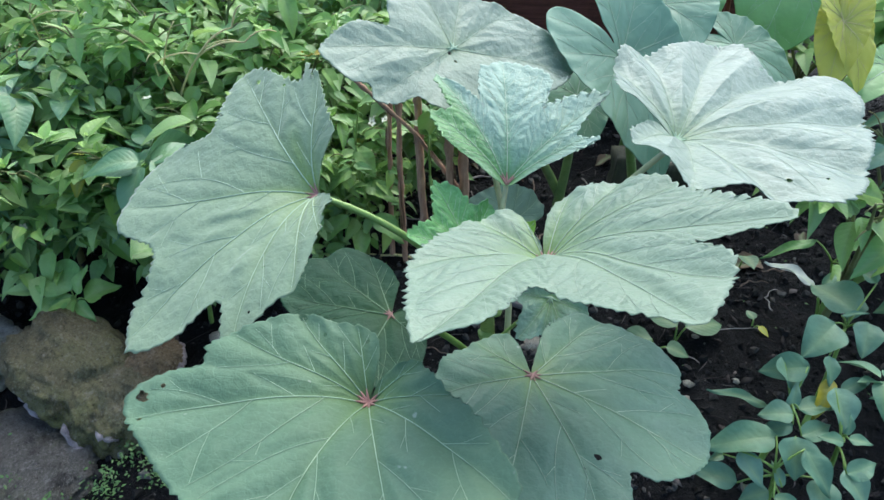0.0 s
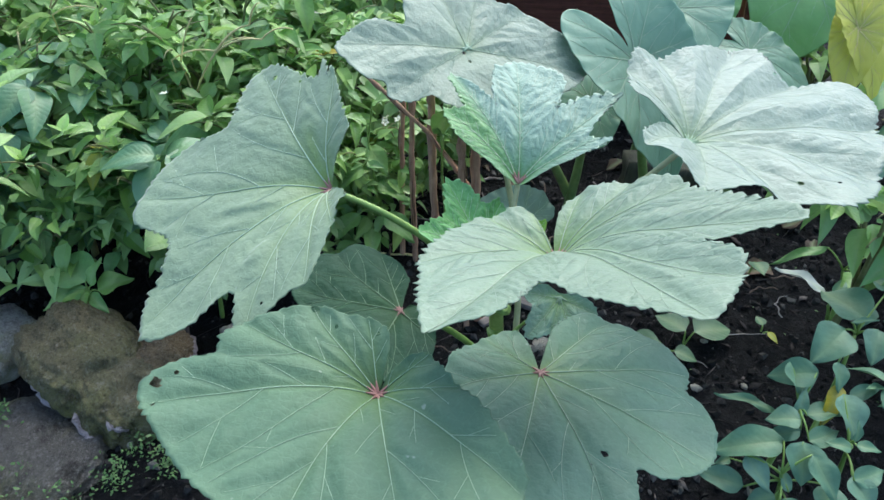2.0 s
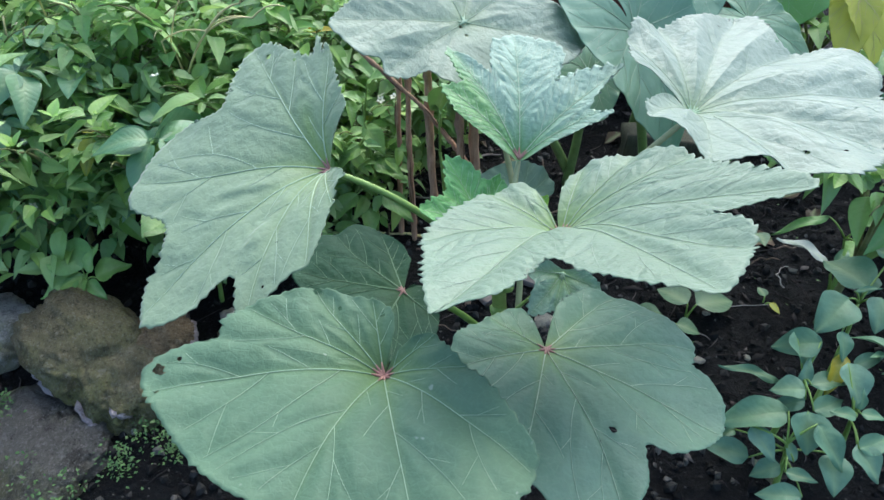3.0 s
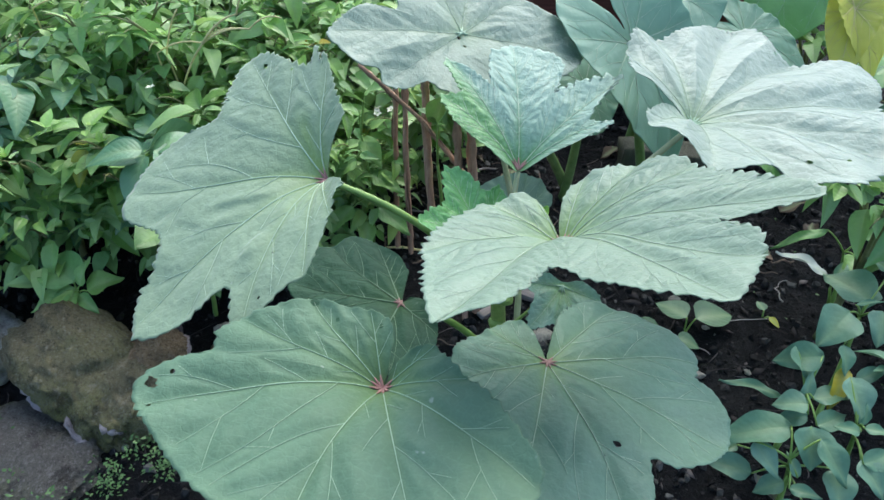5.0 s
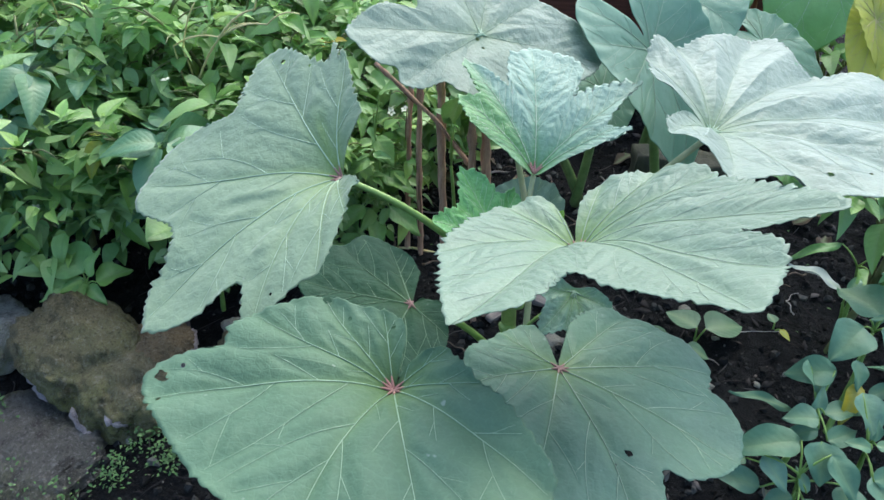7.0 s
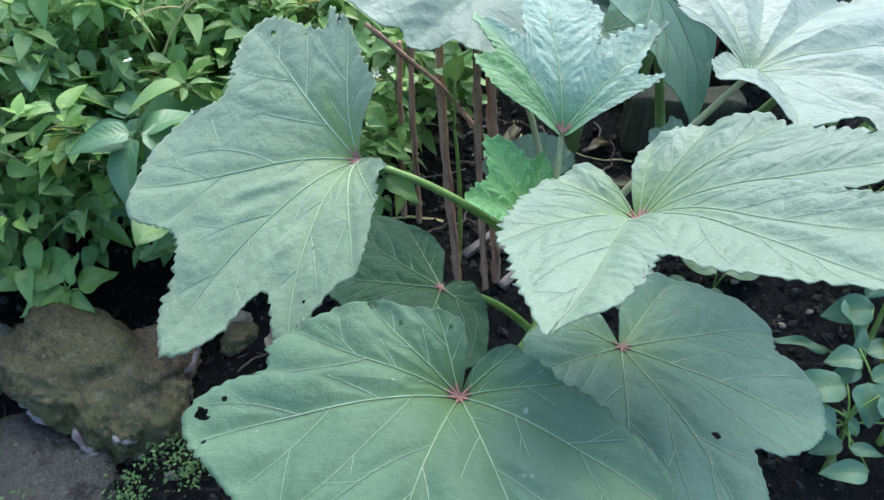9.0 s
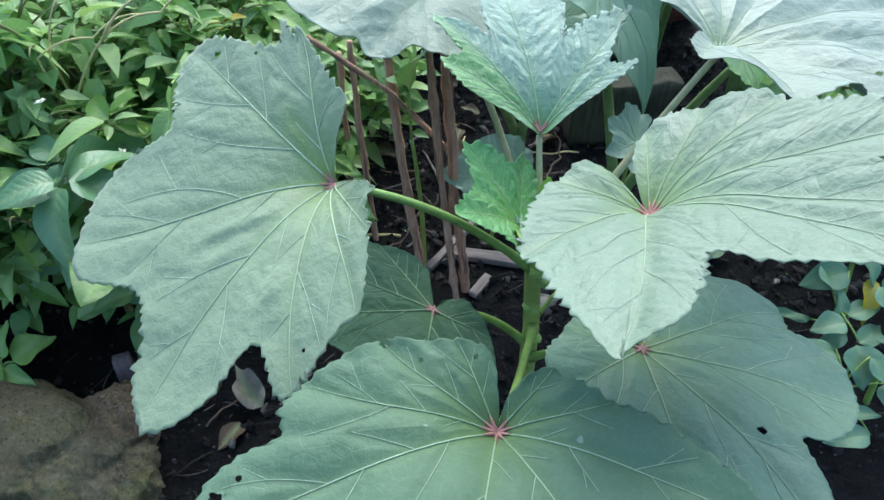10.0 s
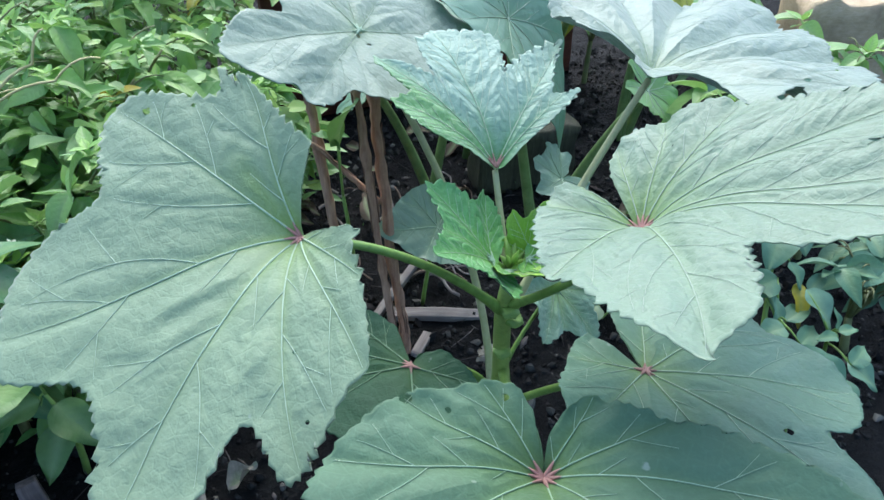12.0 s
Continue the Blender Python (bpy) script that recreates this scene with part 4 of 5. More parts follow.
BUSH = "bushy green pepper plant with pointed leaves and small white flowers"
for k, (x, y, h, s, n) in enumerate((
    (-0.60, 0.87, 0.31, 0.14, 300), (-0.76, 0.88, 0.33, 0.15, 300), (-0.45, 0.91, 0.32, 0.13, 300), (-0.30, 0.95, 0.33, 0.13, 300),
    (-0.92, 0.97, 0.38, 0.16, 300), (-0.70, 1.03, 0.40, 0.17, 300), (-0.53, 1.05, 0.40, 0.15, 300), (-0.38, 1.08, 0.41, 0.15, 300), (-0.22, 1.10, 0.39, 0.13, 300),
    (-0.95, 1.20, 0.43, 0.18, 280), (-0.74, 1.22, 0.44, 0.18, 300), (-0.55, 1.24, 0.44, 0.17, 300), (-0.36, 1.26, 0.44, 0.17, 300), (-0.16, 1.28, 0.41, 0.15, 280),
    (-0.80, 1.45, 0.47, 0.22, 260), (-0.50, 1.48, 0.47, 0.22, 260), (-0.22, 1.50, 0.45, 0.20, 260), (0.0, 1.55, 0.44, 0.20, 200), (-1.08, 1.42, 0.46, 0.22, 200), (-1.10, 1.12, 0.40, 0.17, 160), (-0.62, 1.72, 0.50, 0.22, 160), (-0.28, 1.75, 0.48, 0.22, 130),
    (-0.12, 0.95, 0.25, 0.08, 150), (-0.04, 1.10, 0.30, 0.11, 160), (-0.34, 0.86, 0.24, 0.09, 130), (-0.22, 0.90, 0.24, 0.08, 120),
)):
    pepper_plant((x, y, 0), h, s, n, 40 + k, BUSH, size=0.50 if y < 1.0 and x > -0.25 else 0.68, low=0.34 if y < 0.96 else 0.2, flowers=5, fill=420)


BROAD = "pepper plant with broad drooping deep green leaves"
for k, (x, y, h, s, n, size) in enumerate((
    (-0.40, 0.82, 0.26, 0.08, 70, 0.9), (-0.72, 0.89, 0.24, 0.08, 50, 0.7), (-0.60, 0.82, 0.15, 0.055, 30, 0.6), (-0.82, 0.90, 0.36, 0.13, 80, 0.95), (-0.66, 0.93, 0.37, 0.13, 60, 0.8),
)):
    pepper_plant((x, y, 0), h, s, n, 140 + k, BROAD, DEEP_MESHES, 1, 1, size, 0.12)


def vine(points, label):
    o = Vector(points[0])
    pts = [Vector(p) - o for p in points]
    line = []
    for a, b in zip(pts[:-1], pts[1:]):
        line += arc(a, b, 0.008, 5)[:-1]
    line.append(pts[-1])
    ob = part("vine_twig", tube(line, taper(0.0018, 0.0009, len(line)), 6), VINE)
    ob.location = o
    tagged(ob, label, "twig", "bare twigs in the pepper bushes")


for line in (
    [(-0.42, 1.0, 0.20), (-0.403, 0.95, 0.344), (-0.33, 0.94, 0.365), (-0.271, 0.95, 0.382)], [(-0.40, 1.0, 0.22), (-0.39, 0.95, 0.34), (-0.353, 0.94, 0.415)],
    [(-0.40, 0.98, 0.25), (-0.30, 0.86, 0.40), (-0.23, 0.85, 0.425), (-0.185, 0.85, 0.440)], [(-0.30, 0.86, 0.40), (-0.243, 0.85, 0.445), (-0.224, 0.85, 0.475)],
    [(-0.62, 1.05, 0.3), (-0.58, 0.98, 0.40), (-0.50, 0.96, 0.42)],
):
    vine(line, "pale yellowish bare twig among the pepper leaves")


# ---- taro plants behind ----
HEART = [(-90, 1.0), (-78, 0.84), (-62, 0.72), (-35, 0.62), (-5, 0.58), (25, 0.60), (50, 0.62), (68, 0.54), (82, 0.28), (90, 0.10), (98, 0.28), (112, 0.54), (130, 0.62), (155, 0.60), (185, 0.58), (215, 0.62), (242, 0.72), (258, 0.84)]


def taro_plant(at, leaves, label):
    plant = thing("taro_plant", at, label, "taro plant", "taro plants at the back of the bed")
    o = Vector(at)
    for k, (base, tip, face, wide, yellow) in enumerate(leaves):
        size = (Vector(tip) - Vector(base)).length
        margin = [(math.degrees(math.atan2(math.sin(radians(a)), wide * math.cos(radians(a)))), r * size * math.hypot(wide * math.cos(radians(a)), math.sin(radians(a)))) for a, r in HEART]
        blade = Blade(margin, [-90, -50, -130, -15, 195, 35, 145, 62, 118], (0, 0, 0.01, 0.35, 0.1 * (-1) ** k, -0.5), 0.003, 0.0, 30 + k + int(100 * at[0]), 0.001, vein=0.7, net=2, cell=0.0006)
        mat = (TARO_LEAF, TARO_YELLOW, TARO_FRESH)[yellow]
        ob = part("leaf", blade.mesh("leaf", mat), mat, plant, "yellowed hanging taro leaf" if yellow == 1 else "broad heart-shaped taro leaf with pale ribs")
        ob.matrix_basis = Matrix.Translation(-o) @ frame_of(base, tip, face)
        skin = ob.modifiers.new("thickness", "SOLIDIFY")
        skin.thickness, skin.offset = 0.0006, -1
        part("ribs", blade.rib_mesh(), VINE if yellow == 1 else RIB_SOFT, ob, "pale leaf ribs")
        b = Vector(base) - o
        part("leaf_stalk", tube(arc((0.01 * k, 0, -0.01), b - Vector(face).normalized() * 0.003, 0.0, 8, (0.01, 0.02, 0)), taper(0.010, 0.005, 9), 9), TARO_STALK, plant, "thick green leaf stalk")
    return plant


taro_plant((0.26, 1.04, 0), [((0.236, 0.90, 0.318), (0.270, 1.03, 0.398), (-0.1, -0.5, 0.87), 0.58, 0)], "taro plant with one broad blue-green heart-shaped leaf")
taro_plant((0.40, 1.16, 0), [((0.380, 1.04, 0.402), (0.370, 0.90, 0.350), (-0.15, -0.3, 1), 0.95, 0), ((0.455, 1.17, 0.385), (0.470, 1.08, 0.305), (0.1, -0.7, 0.8), 1.0, 2)], "taro plant with rounded blue-green leaves")
taro_plant((0.64, 1.28, 0), [((0.655, 1.21, 0.405), (0.578, 1.07, 0.302), (0.05, -0.6, 0.9), 1.05, 2), ((0.498, 1.00, 0.350), (0.605, 0.955, 0.310), (0.1, -0.4, 1), 0.75, 0)], "taro plant with large light green leaves")
taro_plant((0.71, 1.08, 0), [((0.645, 0.985, 0.395), (0.622, 0.915, 0.310), (-0.45, -0.6, 0.8), 0.58, 1), ((0.645, 0.99, 0.398), (0.690, 0.915, 0.305), (0.25, -0.6, 0.8), 0.6, 1), ((0.75, 0.98, 0.325), (0.625, 0.90, 0.300), (0, -0.2, 1), 0.45, 2)], "taro plant with a yellowed drooping leaf")
taro_plant((0.275, 1.06, 0), [((0.10, 0.86, 0.345), (0.06, 0.90, 0.30), (0, -0.3, 1), 0.8, 0)], "taro plant with a thick leaning stalk")
taro_plant((0.38, 0.88, 0), [((0.275, 0.845, 0.405), (0.402, 0.775, 0.250), (0.25, -0.5, 0.8), 0.78, 0), ((0.452, 0.765, 0.305), (0.512, 0.735, 0.258), (0.1, -0.5, 0.8), 0.85, 2)], "small taro plant with hanging leaves behind the okra")
ob = part("red_stalk", tube(arc((0, 0, -0.01), (-0.055, -0.06, 0.42), 0.0, 8, (0.01, 0, 0)), taper(0.008, 0.005, 9), 9), TARO_RED)
ob.location = (0.60, 1.27, 0)
tagged(ob, "dark red leaf stalk rising between the taro plants", "stalk")


# ---- young pepper plants in the bare soil ----
def placed_leaf(plant, base, tip, ratio, material, face=(0, -0.25, 1), name="leaf", droop=0.25):
    """One pointed leaf from base to tip."""
    size = (Vector(tip) - Vector(base)).length
    mesh = simple_leaf(size * 1.02, size * ratio * 1.15, 0.34, droop, 12, 0.0, 0.0, 0.06)
    ob = new(name, dressed(mesh, material))
    ob.parent = plant
    face = Vector(face) + Vector((0.5 * noise.noise(Vector(tip) * 40), 0.5 * noise.noise(Vector(base) * 40), 0))
    m = frame_of(Vector(base) - plant.location, Vector(tip) - plant.location, face)
    ob.matrix_basis = m @ pose(0, 0, 0, 12, 0, 180)
    return ob


def seedling(at, leaves, label, material=PEPPER_NEAR, yellow=(), name="pepper_plant", category="pepper plant"):
    plant = thing(name, at, label, category)
    o = Vector(at)
    top = max(v[2] for v in leaves)
    mid = Vector((sum(v[0] for v in leaves) / len(leaves), sum(v[1] for v in leaves) / len(leaves), top * 0.8)) - o
    line = arc((0, 0, -0.01), mid, 0, 8, (0.006, 0.004, 0))
    pairs = [tube(line, taper(0.0045, 0.002, 9), 8)]
    for v in leaves:
        b = Vector(v[:3]) - o
        start = min(line[3:], key=lambda p: (p - b).length)
        pairs.append(tube(arc(start, b, 0.004, 4), taper(0.0016, 0.001, 5), 6))
    part("stem", joined(pairs), STALK, plant, "slender green stem with leaf stalks")
    for v in leaves:
        placed_leaf(plant, v[:3], v[3:6], v[6], material)
    for v in yellow:
        placed_leaf(plant, v[:3], v[3:6], v[6], PEPPER_YELLOW)
    return plant


seedling((0.455, 0.475, 0), [
    (0.445, 0.498, 0.1, 0.38, 0.525, 0.1, 0.2), (0.455, 0.465, 0.13, 0.419, 0.472, 0.12, 0.75), (0.482, 0.513, 0.16, 0.433, 0.523, 0.14, 0.62), (0.457, 0.532, 0.16, 0.471, 0.494, 0.13, 0.85),
    (0.464, 0.471, 0.13, 0.51, 0.476, 0.13, 0.5), (0.455, 0.457, 0.12, 0.413, 0.455, 0.1, 0.4), (0.459, 0.441, 0.12, 0.5, 0.456, 0.12, 0.5), (0.456, 0.474, 0.125, 0.466, 0.496, 0.15, 0.4)], "young pepper plant with bluish green leaves in bare soil")
seedling((0.43, 0.395, 0), [
    (0.429, 0.441, 0.12, 0.348, 0.44, 0.1, 0.44), (0.383, 0.428, 0.11, 0.405, 0.393, 0.09, 0.5), (0.446, 0.434, 0.13, 0.441, 0.397, 0.1, 0.85), (0.45, 0.417, 0.13, 0.472, 0.375, 0.1, 0.48),
    (0.381, 0.404, 0.08, 0.336, 0.431, 0.07, 0.5), (0.415, 0.393, 0.08, 0.385, 0.392, 0.06, 0.6), (0.412, 0.379, 0.09, 0.444, 0.367, 0.09, 0.42), (0.47, 0.396, 0.1, 0.463, 0.356, 0.08, 0.7),
    (0.427, 0.392, 0.09, 0.423, 0.42, 0.1, 0.4), (0.425, 0.354, 0.08, 0.38, 0.363, 0.07, 0.5), (0.377, 0.442, 0.08, 0.357, 0.434, 0.08, 0.5)], "bushy young pepper plant with drooping grey-green leaves")
seedling((0.51, 0.42, 0), [
    (0.508, 0.489, 0.15, 0.515, 0.445, 0.12, 0.68), (0.499, 0.426, 0.13, 0.473, 0.434, 0.13, 0.55), (0.506, 0.43, 0.13, 0.531, 0.423, 0.13, 0.5), (0.497, 0.403, 0.11, 0.513, 0.366, 0.09, 0.62),
    (0.521, 0.491, 0.14, 0.559, 0.501, 0.15, 0.4), (0.497, 0.397, 0.11, 0.538, 0.41, 0.11, 0.5), (0.503, 0.432, 0.135, 0.507, 0.447, 0.155, 0.4)], "pepper seedling with folded bluish green leaves")
seedling((0.535, 0.525, 0), [
    (0.527, 0.562, 0.185, 0.481, 0.527, 0.165, 0.74), (0.508, 0.522, 0.17, 0.504, 0.492, 0.15, 0.5), (0.574, 0.596, 0.17, 0.547, 0.656, 0.16, 0.8), (0.628, 0.648, 0.17, 0.61, 0.683, 0.17, 0.7),
    (0.545, 0.579, 0.18, 0.573, 0.575, 0.19, 0.22), (0.582, 0.576, 0.17, 0.565, 0.537, 0.15, 0.7), (0.60, 0.63, 0.16, 0.575, 0.60, 0.15, 0.6)], "tall pepper plant with broad leaves and one yellow leaf", yellow=[(0.511, 0.502, 0.15, 0.483, 0.464, 0.12, 0.34)])
seedling((0.655, 0.745, 0), [(0.609, 0.772, 0.14, 0.533, 0.769, 0.11, 0.17), (0.640, 0.735, 0.12, 0.610, 0.70, 0.11, 0.5), (0.655, 0.75, 0.14, 0.69, 0.76, 0.15, 0.5)], "pepper seedling with a narrow arched leaf", WEED)
pale_shoot = seedling((0.615, 0.690, 0), [(0.60, 0.70, 0.11, 0.625, 0.725, 0.12, 0.4)], "pepper seedling with one pale leaf turned over", PEPPER_NEAR)
placed_leaf(pale_shoot, (0.572, 0.684, 0.13), (0.523, 0.736, 0.13), 0.30, PALE_BACK)
pepper_plant((0.80, 0.92, 0), 0.24, 0.12, 40, 92, "young pepper plant near the taro", NEAR_MESHES, 0, 1, 0.9, 0.3)
pepper_plant((0.74, 0.64, 0), 0.20, 0.10, 34, 94, "young pepper plant beside the bare soil", NEAR_MESHES, 0, 1, 0.9, 0.3)
pepper_plant((0.60, 0.675, 0), 0.40, 0.10, 46, 98, "tall pepper plant with light green shoots beside the okra", PEPPER_MESHES, 0, 0, 0.85, 0.35)
pepper_plant((0.64, 0.47, 0), 0.15, 0.07, 30, 95, "low pepper plant with crowded grey-green leaves", NEAR_MESHES, 0, 0, 0.75, 0.25)
pepper_plant((0.80, 1.32, 0), 0.34, 0.16, 140, 96, BUSH)
pepper_plant((1.05, 1.28, 0), 0.30, 0.15, 120, 97, BUSH)
pepper_plant((1.06, 0.90, 0), 0.22, 0.08, 34, 93, "pepper seedling with light green leaves", PEPPER_MESHES, 0, 0, 0.95, 0.5)


# ---- sticks, wood and stones ----
def dry_stick(points, r0, r1, label):
    pts = []
    for a, b in zip(points[:-1], points[1:]):
        pts += [Vector(a).lerp(Vector(b), k / 12) for k in range(12)]
    pts.append(Vector(points[-1]))
    rng = random.Random(str(points[0]))
    drift, line = Vector((0, 0, 0)), []
    for p in pts:
        drift = drift * 0.8 + Vector((rng.uniform(-1, 1), rng.uniform(-1, 1), 0)) * r0 * 0.16
        line.append(p + drift)
    o = Vector(points[0])
    radii = [r * rng.uniform(0.82, 1.12) * (1.35 if k % 9 == 4 else 1.0) for k, r in enumerate(taper(r0, r1, len(pts)))]
    ob = part("dry_stick", tube([p - o for p in line], radii, 10), DRY_STICK)
    ob.location = o
    for k in range(6):
        a, start = rng.uniform(0, 6.28), rng.randrange(2, len(line) - 7)
        side = Vector((math.cos(a), math.sin(a), 0)) * r0
        strip = tube([line[start + q] - o + side * (0.95 + 0.16 * (q == 4)) for q in range(5)], (0.0006, 0.0013, 0.0014, 0.0010, 0.0003), 5)
        part("bark_strip", strip, BARK, ob, "peeling strip of darker bark")
    return tagged(ob, label, "stick", "dry sticks standing in the soil")


STICK = "reddish brown dry stem standing upright in the soil"
dry_stick([(0.020, 0.750, -0.01), (0.008, 0.765, 0.15), (0.000, 0.79, 0.36), (-0.003, 0.80, 0.42)], 0.0065, 0.005, STICK)
dry_stick([(0.060, 0.720, -0.01), (0.050, 0.735, 0.15), (0.040, 0.75, 0.36), (0.036, 0.755, 0.43)], 0.0052, 0.0042, STICK)
dry_stick([(0.078, 0.735, -0.01), (0.066, 0.745, 0.15), (0.060, 0.757, 0.33), (0.058, 0.762, 0.43)], 0.0072, 0.0055, "thick reddish dry stem with peeling bark")
dry_stick([(-0.055, 0.90, -0.01), (-0.052, 0.90, 0.15), (-0.046, 0.90, 0.32)], 0.005, 0.004, STICK)
dry_stick([(-0.03, 0.88, -0.01), (-0.034, 0.88, 0.15), (-0.03, 0.89, 0.34)], 0.005, 0.004, STICK)
dry_stick([(0.056, 0.752, 0.255), (0.00, 0.77, 0.33), (-0.085, 0.80, 0.40)], 0.0035, 0.0025, "thin reddish side branch leaning on the dry stems")


def plank(at, turn, size, material, label, name="plank"):
    bm = bmesh.new()
    bmesh.ops.create_cube(bm, size=1.0)
    bmesh.ops.subdivide_edges(bm, edges=bm.edges[:], cuts=6, use_grid_fill=True)
    for v in bm.verts:
        v.co = Vector((v.co.x * size[0], v.co.y * size[1], v.co.z * size[2]))
        v.co += noise.noise_vector(v.co * 25 + Vector(at)) * min(size) * 0.16
    ob = part(name, bm, material)
    ob.matrix_basis = pose(*at, *turn)
    return tagged(ob, label, "wood")


plank((0.142, 0.775, 0.012), (4, 0, -28), (0.145, 0.017, 0.012), OLD_WOOD, "weathered grey strip of wood lying on the soil")
plank((0.10, 0.84, 0.014), (0, -8, 35), (0.16, 0.011, 0.010), OLD_WOOD, "thin grey lath lying on the soil")
plank((0.10, 0.735, 0.008), (0, 0, 40), (0.045, 0.014, 0.007), OLD_WOOD, "short split piece of grey wood")
plank((-0.375, 0.665, 0.035), (0, -70, 100), (0.10, 0.020, 0.016), STAKE_WOOD, "grey wood stake stuck in the soil")
plank((0.455, 1.045, 0.05), (0, 0, -10), (0.19, 0.06, 0.12), MOSSY_WOOD, "damp mossy block of wood on the ground", "wood_block")
plank((0.45, 1.42, 0.16), (0, 0, -4), (0.70, 0.03, 0.30), RUST_WOOD, "red-brown painted board standing behind the taro", "board")
plank((1.29, 1.03, 0.11), (0, 0, -28), (0.30, 0.14, 0.24), TAN_BLOCK, "tan block at the bed's end", "wood_block")


def rock(at, turn, size, seed, material, label, rough=0.3, detail=5):
    bm = lump(None, size, seed, detail, rough)
    ob = part("rock", bm, material)
    ob.matrix_basis = pose(*at, *turn)
    return tagged(ob, label, "rock", "rocks edging the bed")


def boulder(at, turn, size, seed, material, label, square=2.7, rough=0.10, grooves=(), rims=()):
    """A weathered boulder, boxy and undercut, with grooves across it and pale chipped rims (azimuth from, to, height from, to)."""
    bm = bmesh.new()
    bmesh.ops.create_icosphere(bm, subdivisions=6, radius=1.0)
    shift = Vector((seed, 0.3 * seed, -seed))
    for v in bm.verts:
        d = v.co.normalized()
        k = (abs(d.x) ** square + abs(d.y) ** square + abs(d.z) ** square) ** (-1 / square)
        k *= 1 + rough * (noise.noise(d * 1.7 + shift) + 0.6 * noise.noise(d * 4.1 + shift) + 0.35 * noise.noise(d * 9.5 + shift) + 0.22 * noise.noise(d * 23 + shift))
        for x, depth, wide in grooves:
            k -= depth * math.exp(-((d.x - x - 0.22 * noise.noise(Vector((0, d.y * 2, d.z * 2)) + shift)) / wide) ** 2)
        under = 0.78 if d.z < -0.15 else 1.0
        v.co = Vector((d.x * size[0] * under, d.y * size[1] * under, d.z * size[2])) * k
    dirs = [(v.co.copy(), v.co.normalized()) for v in bm.verts]
    ob = part("rock", bm, material)
    for a0, a1, z0, z1 in rims:
        line, n = [], max(5, int(abs(a1 - a0) * 0.55))
        for k in range(n + 1):
            a, z = radians(a0 + (a1 - a0) * k / n), z0 + (z1 - z0) * k / n
            want = Vector((math.cos(a) * size[0], math.sin(a) * size[1], z * size[2])).normalized()
            line.append(max(dirs, key=lambda q: q[1].dot(want))[0] + noise.noise_vector((k * 2.3, 0, seed)) * 0.002)
        radii = [0.0006] + [0.0046 * (1 + 0.9 * noise.noise((k * 1.7, seed, 0))) for k in range(1, n)] + [0.0006]
        part("fractured_edge", tube(line, radii, 6), RIM, ob, "pale pinkish freshly broken rim")
    ob.matrix_basis = pose(*at, *turn)
    return tagged(ob, label, "rock", "rocks edging the bed")


boulder((-0.470, 0.592, 0.030), (6, 10, -36), (0.138, 0.074, 0.060), 3.1, ROCK_MOSSY, "mossy olive-brown boulder with pale broken rims", 2.6, 0.15, ((0.25, 0.12, 0.08), (0.60, 0.11, 0.07)), ((196, 268, 0.12, 0.02), (286, 304, 0.35, 0.15), (316, 332, 0.75, 0.45)))
boulder((-0.385, 0.615, 0.035), (0, 0, 20), (0.042, 0.046, 0.046), 9.4, ROCK_END, "broken yellowish brown end of a mossy rock", 2.4, 0.16, (), ((300, 385, 0.2, 0.3),))
boulder((-0.530, 0.468, -0.008), (4, -4, -28), (0.110, 0.080, 0.034), 5.7, ROCK_GREY, "flat grey-brown stone half sunk in the soil", 2.8, 0.13)
boulder((-0.705, 0.615, 0.012), (0, 4, 62), (0.115, 0.085, 0.045), 7.3, ROCK_PALE, "grey stone slab at the bed's edge", 3.2, 0.10)
rock((-0.80, 0.86, 0.01), (0, 0, 10), (0.06, 0.05, 0.05), 2.2, ROCK_GREY, "small grey stone under the pepper plants")
rock((-0.30, 0.66, 0.01), (10, 0, 50), (0.028, 0.02, 0.018), 1.9, ROCK_MOSSY, "small yellowish brown stone", 0.3, 4)
rock((-0.305, 0.69, 0.014), (0, 20, 30), (0.022, 0.016, 0.010), 6.1, CHIP, "pale grey stone chip", 0.3, 4)
rock((0.40, 0.755, 0.008), (0, 30, 20), (0.012, 0.007, 0.008), 4.4, CHIP, "white stone chip on the soil", 0.3, 3)
rock((0.175, 0.68, 0.006), (0, 0, 20), (0.022, 0.014, 0.007), 8.4, CHIP, "pale lump of mineral on the soil", 0.5, 4)


# ---- weeds and seedlings ----
ROUND_LEAF = dressed(simple_leaf(0.05, 0.042, 0.25, 0.2, 10), SEED_LEAF)
YELLOW_LEAF = dressed(simple_leaf(0.045, 0.026, 0.2, 0.1, 8), PEPPER_YELLOW)
TINY_LEAF = dressed(simple_leaf(0.012, 0.006, 0.2, 0.2, 5), WEED)
DRY_MESH = dressed(simple_leaf(0.07, 0.045, 0.5, 0.1, 8, 0.2, 0.0, 0.08), DRY_LEAF)


def rosette(at, leaves, label, category="weed"):
    plant = thing("weed", at, label, category)
    pairs = []
    for mesh, p, turn, size in leaves:
        ob = new("leaf", mesh)
        ob.parent = plant
        ob.matrix_basis = pose(*p, *turn) @ Matrix.Scale(size, 4)
        pairs.append(tube(arc((0, 0, -0.005), p, 0.004, 4), taper(0.0018, 0.0012, 5), 6))
    part("stem", joined(pairs), STALK, plant, "short green stalks")
    return plant


